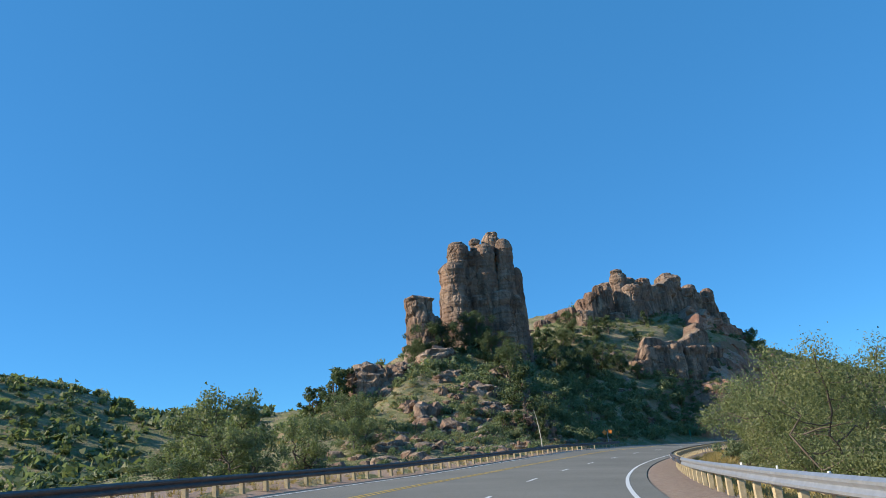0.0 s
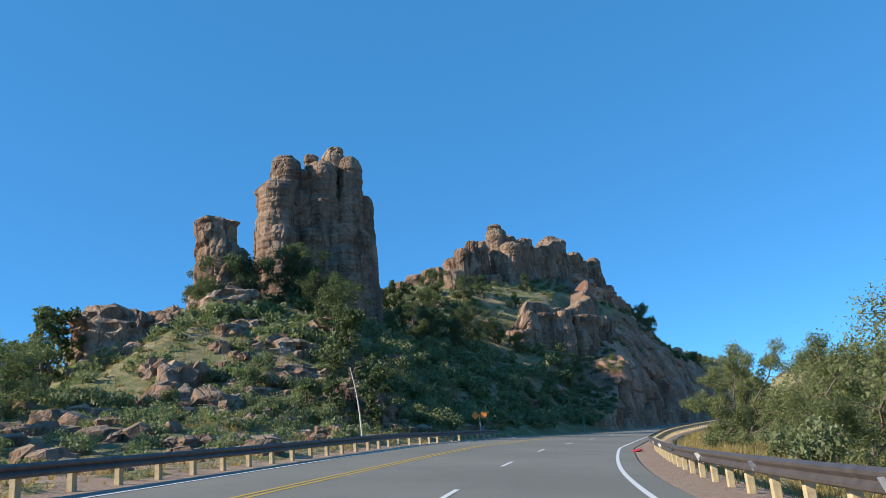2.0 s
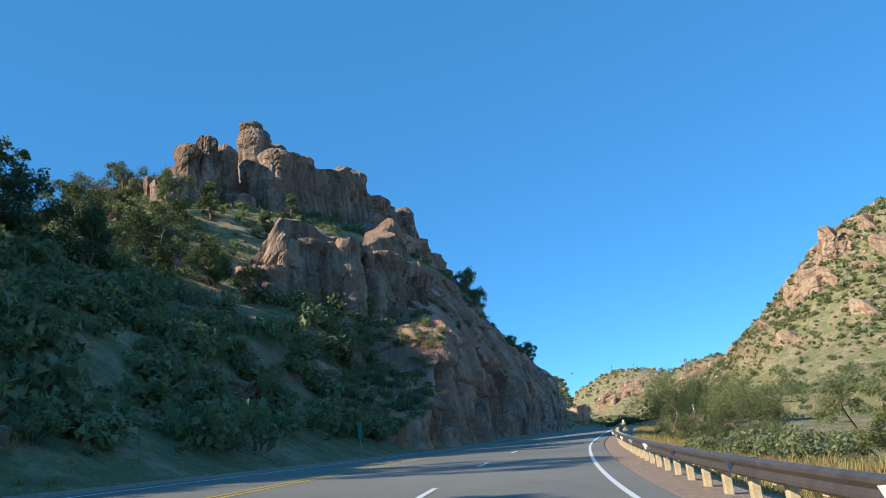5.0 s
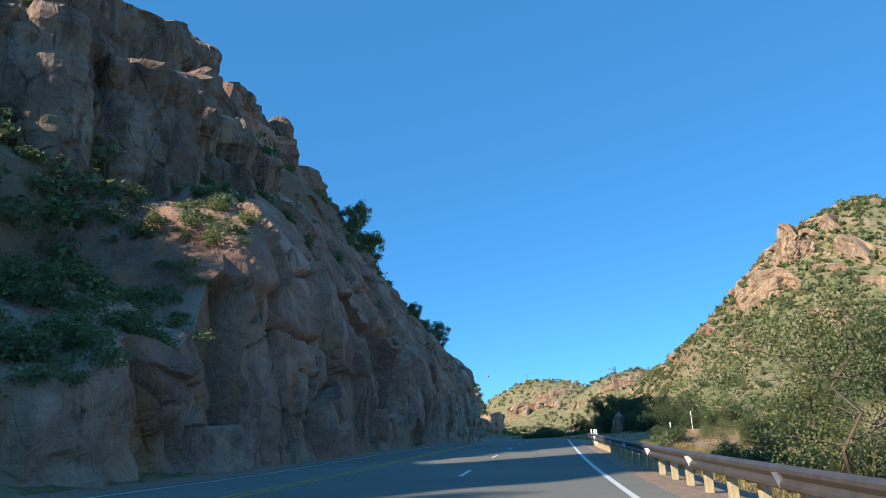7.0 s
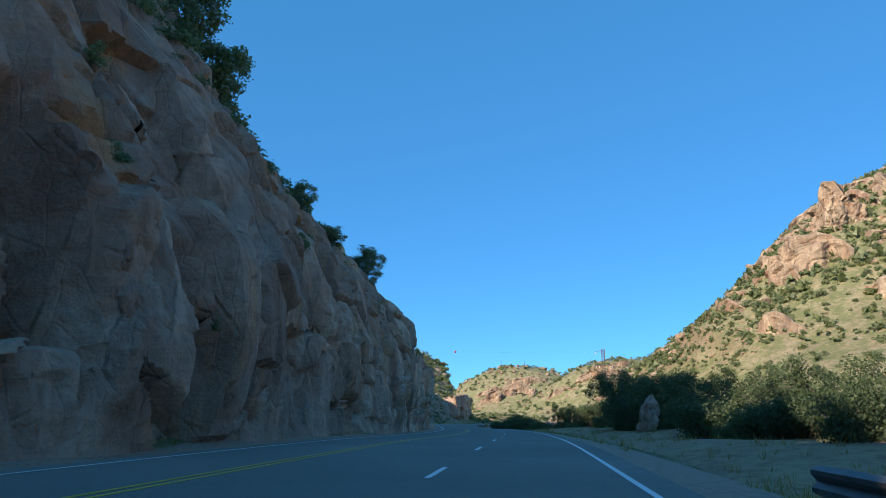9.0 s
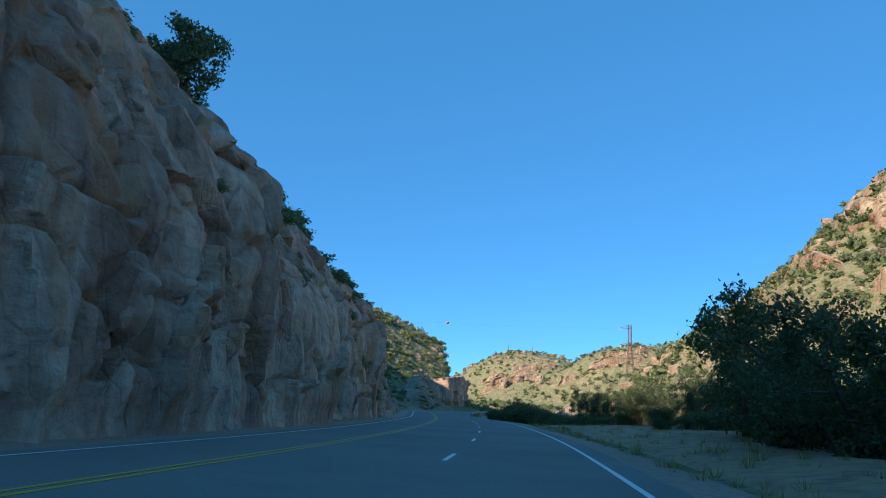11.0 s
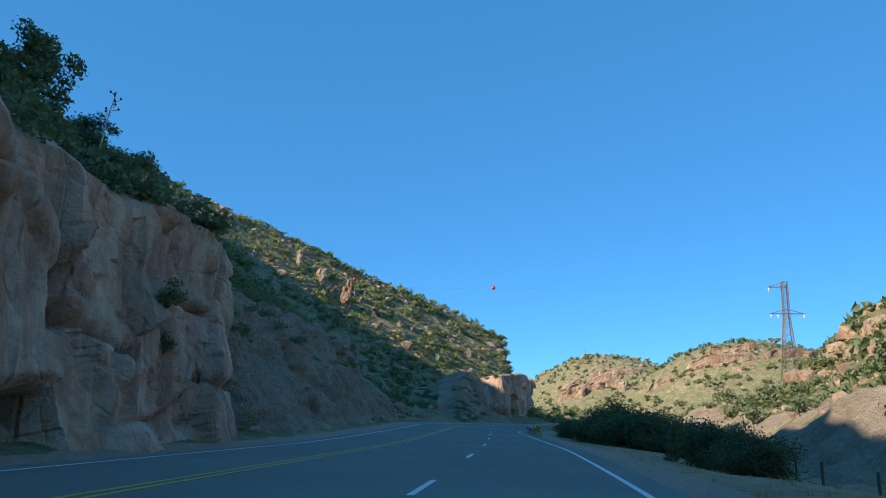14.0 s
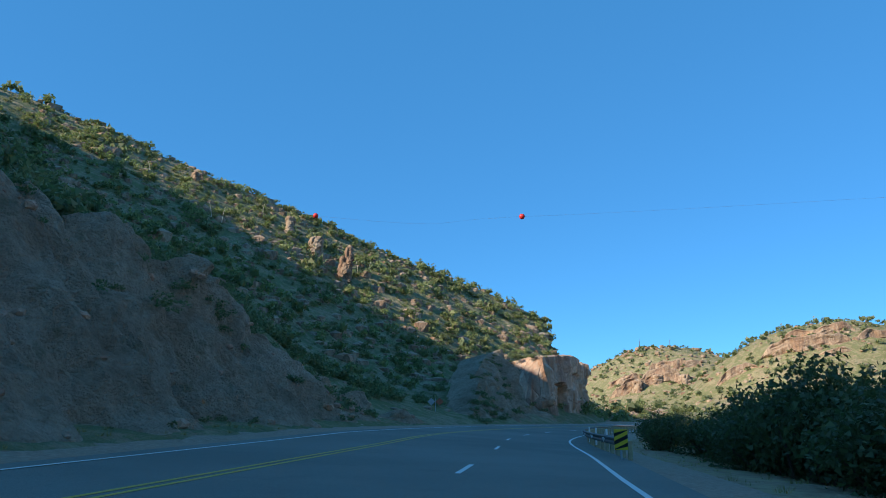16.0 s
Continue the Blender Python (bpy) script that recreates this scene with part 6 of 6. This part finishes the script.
for sx, sy in ((-1, -1), (1, -1), (1, 1), (-1, 1)):
    part("leg", mesh_of("leg", *tube([(sx * wid(a), sy * wid(a), a) for a in (levels[0], 11.0, 18.6, TOP)], [0.07] * 4, 4), LATTICE), tower)
for face in range(4):
    rot = Matrix.Rotation(radians(90 * face), 4, "Z")
    bars = []
    for k, (a, b) in enumerate(zip(levels, levels[1:])):
        wa, wb = wid(a), wid(b)
        sgn = 1 if k % 2 else -1
        bars += [bar((-sgn * wa, -wa, a), (sgn * wb, -wb, b), 0.045), bar((sgn * wa, -wa, a), (-sgn * wb, -wb, b), 0.045), bar((-wb, -wb, b), (wb, -wb, b), 0.045)]
    bm = join(bars)
    bmesh.ops.transform(bm, matrix=rot, verts=bm.verts)
    part("bracing", solid("bracing", bm, LATTICE), tower)
part("crossarm", solid("crossarm", join([bar((-2.6, 0, 23.4), (0.3, 0, 23.4), 0.14), bar((-2.6, 0, 23.4), (0, 0, 24.2), 0.08)]), LATTICE), tower)
part("crossarm", solid("crossarm", join([bar((-2.6, 0, 18.9), (2.9, 0, 18.9), 0.15), bar((-2.6, 0, 18.9), (0, 0, 19.7), 0.08), bar((2.9, 0, 18.9), (0, 0, 19.7), 0.08)]), LATTICE), tower)
for x, z in ((-2.5, 23.0), (-2.4, 18.5), (2.8, 18.5), (-1.3, 18.5)):
    part("insulator", mesh_of("insulator", *tube([(x, 0, z + 0.35), (x, 0, z + 0.1), (x, 0, z - 0.1), (x, 0, z - 0.4)], [0.05, 0.14, 0.14, 0.05], 8), GLASS_GREY, True), tower, "pale insulator string")

ball_me = bmesh.new()
bmesh.ops.create_uvsphere(ball_me, u_segments=20, v_segments=12, radius=0.33)
for v in ball_me.verts:
    if abs(v.co.z) < 0.02:
        v.co *= 1.03
ball_me = solid("ball", ball_me, RED, True)
line_pts = [(TX - 2, TY + 1.4, 25.4), (218.8, 382.2, 25.45), (197.9, 397.1, 27.0), (120, 452, 44)]
cable = thing("power_cable", "thin overhead power cable crossing the road", "cable")
part("wire", mesh_of("wire", *tube(spline(line_pts, 4.0), np.full(len(spline(line_pts, 4.0)), 0.006), 4), LATTICE), cable)
for x, y, z in (line_pts[1], line_pts[2]):
    b = thing("marker_ball", "red aerial marker ball on an overhead cable", "marker ball", Matrix.Translation((x, y, z)), "marker balls")
    part("shell", ball_me, b)
for x, y in ((600, 862), (626, 852)):
    z = height(x, y)
    mast = thing("radio_mast", "thin mast on a distant hilltop", "mast", put(x, y, z - 1))
    part("pole", mesh_of("pole", *tube([(0, 0, 0), (0, 0, 6), (0, 0, 12)], [0.35, 0.28, 0.15], 6), LATTICE), mast)

# ---- dead stalks ----
def agave_stalk(x, y, z, h, lean, label, pods):
    rng = np.random.default_rng(int(h * 100 + x))
    a = thing("agave_stalk", label, "plant", put(x, y, z))
    n = 9
    u = np.linspace(0, 1, n)
    pts = np.stack([lean * h * u ** 2, 0.05 * np.sin(u * 5), h * u], 1)
    part("stalk", mesh_of("stalk", *tube(pts, 0.075 - 0.05 * u, 6), STALK, True), a)
    if pods:
        twigs = []
        for k in range(pods):
            b = pts[-1] * (0.7 + 0.3 * k / pods)
            e = b + np.array([rng.uniform(-0.5, 0.5), rng.uniform(-0.3, 0.3), 0.15])
            twigs += [tube([b, e], [0.02, 0.015], 4), tube([e, e + (0, 0, 0.06), e + (0, 0, 0.18)], [0.03, 0.09, 0.03], 6)]
        part("pods", mesh_of("pods", *merge(twigs), BARK), a)
    blades = []
    for k in range(24):
        an, ln = rng.uniform(0, 6.28), rng.uniform(0.35, 0.6)
        d = np.array([math.cos(an), math.sin(an), rng.uniform(0.3, 1.2)])
        blades.append(tube([d * 0.05, d * ln * 0.5, d * ln], [0.05, 0.04, 0.004], 4))
    part("rosette", mesh_of("rosette", *merge(blades), SAGE_LEAF), a)


agave_stalk(10.5, 90.8, height(10.5, 90.8), 4.6, -0.12, "bleached leaning agave stalk behind the guardrail", 0)
agave_stalk(153.5, 322.0, height(153.5, 322.0), 6.0, 0.1, "dead agave stalk with seed pods above the cut", 9)
for k, (x, y, h) in enumerate(((191.2, 471.5, 4.2), (193.4, 470.8, 4.0), (226.5, 478.5, 4.4), (229.5, 480, 3.6), (255.5, 449.5, 4.0), (205, 492, 3.4), (178, 485, 3.6))):
    agave_stalk(x, y, height(x, y), h, 0.15 if k % 2 else -0.2, "pale agave stalk on the hillside", 0)


def dead_bush(x, y, z, k, seed):
    rng = np.random.default_rng(seed)
    d = thing("dead_bush", "bare grey branches of a dead bush", "shrub", Matrix.Translation((x, y, z)) @ Matrix.Scale(k, 4))
    tw = []
    for _ in range(60):
        an, el, ln = rng.uniform(0, 6.28), rng.uniform(0.3, 1.4), rng.uniform(0.6, 1.3)
        e = np.array([math.cos(an) * math.cos(el), math.sin(an) * math.cos(el), math.sin(el)]) * ln
        tw.append(limb(rng, (0, 0, -0.1), e, 0.022, 0.006, 0.25, 6))
    part("branches", mesh_of("branches", *merge(tw), GREY_TWIG), d)


for k, (x, y, c) in enumerate(((68, 193, 1.9), (72, 197, 1.5), (61, 188, 1.3), (40, 170, 1.3))):
    dead_bush(x, y, max(height(x, y), 24.3 if x > 55 else 0), c, 700 + k)

# dry grass along the shoulders
grass = spots(46, 2400, strip(70, 212, 4.9, 10.5), None, (0.6, 1.5), 0.0) + spots(41, 2300, strip(-10, 215, 4.8, 8.5), None, (0.6, 1.5), 0.0) + spots(42, 500, strip(20, 130, -14.5, -12.2), None, (0.4, 0.9), 0.0) + spots(43, 800, strip(205, 330, 3.8, 15), None, (0.45, 1.15), 0.0) + spots(47, 500, strip(330, 430, 5.0, 10), None, (0.3, 0.8), 0.0) + spots(44, 500, strip(130, 400, -14.2, -12.6), None, (0.3, 0.7), 0.0) + spots(45, 1500, strip(80, 130, -50, -14), None, (0.6, 1.5), 0.0)


def tuft(rng):
    n = 20
    an, le, out = rng.uniform(0, 6.28, n), rng.uniform(0.15, 0.42, n), rng.uniform(0.08, 0.35, n)
    d = np.stack([np.cos(an), np.sin(an), 0 * an], 1)
    root = d * rng.uniform(0, 0.2, n)[:, None]
    side = np.stack([-np.sin(an), np.cos(an), 0 * an], 1) * 0.017
    tip = root + d * out[:, None]
    tip[:, 2] = le
    q = np.stack([root - side, root + side, tip], 1).reshape(-1, 3)
    return q, np.arange(3 * n).reshape(-1, 3)


scatter_stuff("dry_grass", "tufts of dry yellow grass along the road", "grass", grass, tuft, GRASS_LEAF, 8)
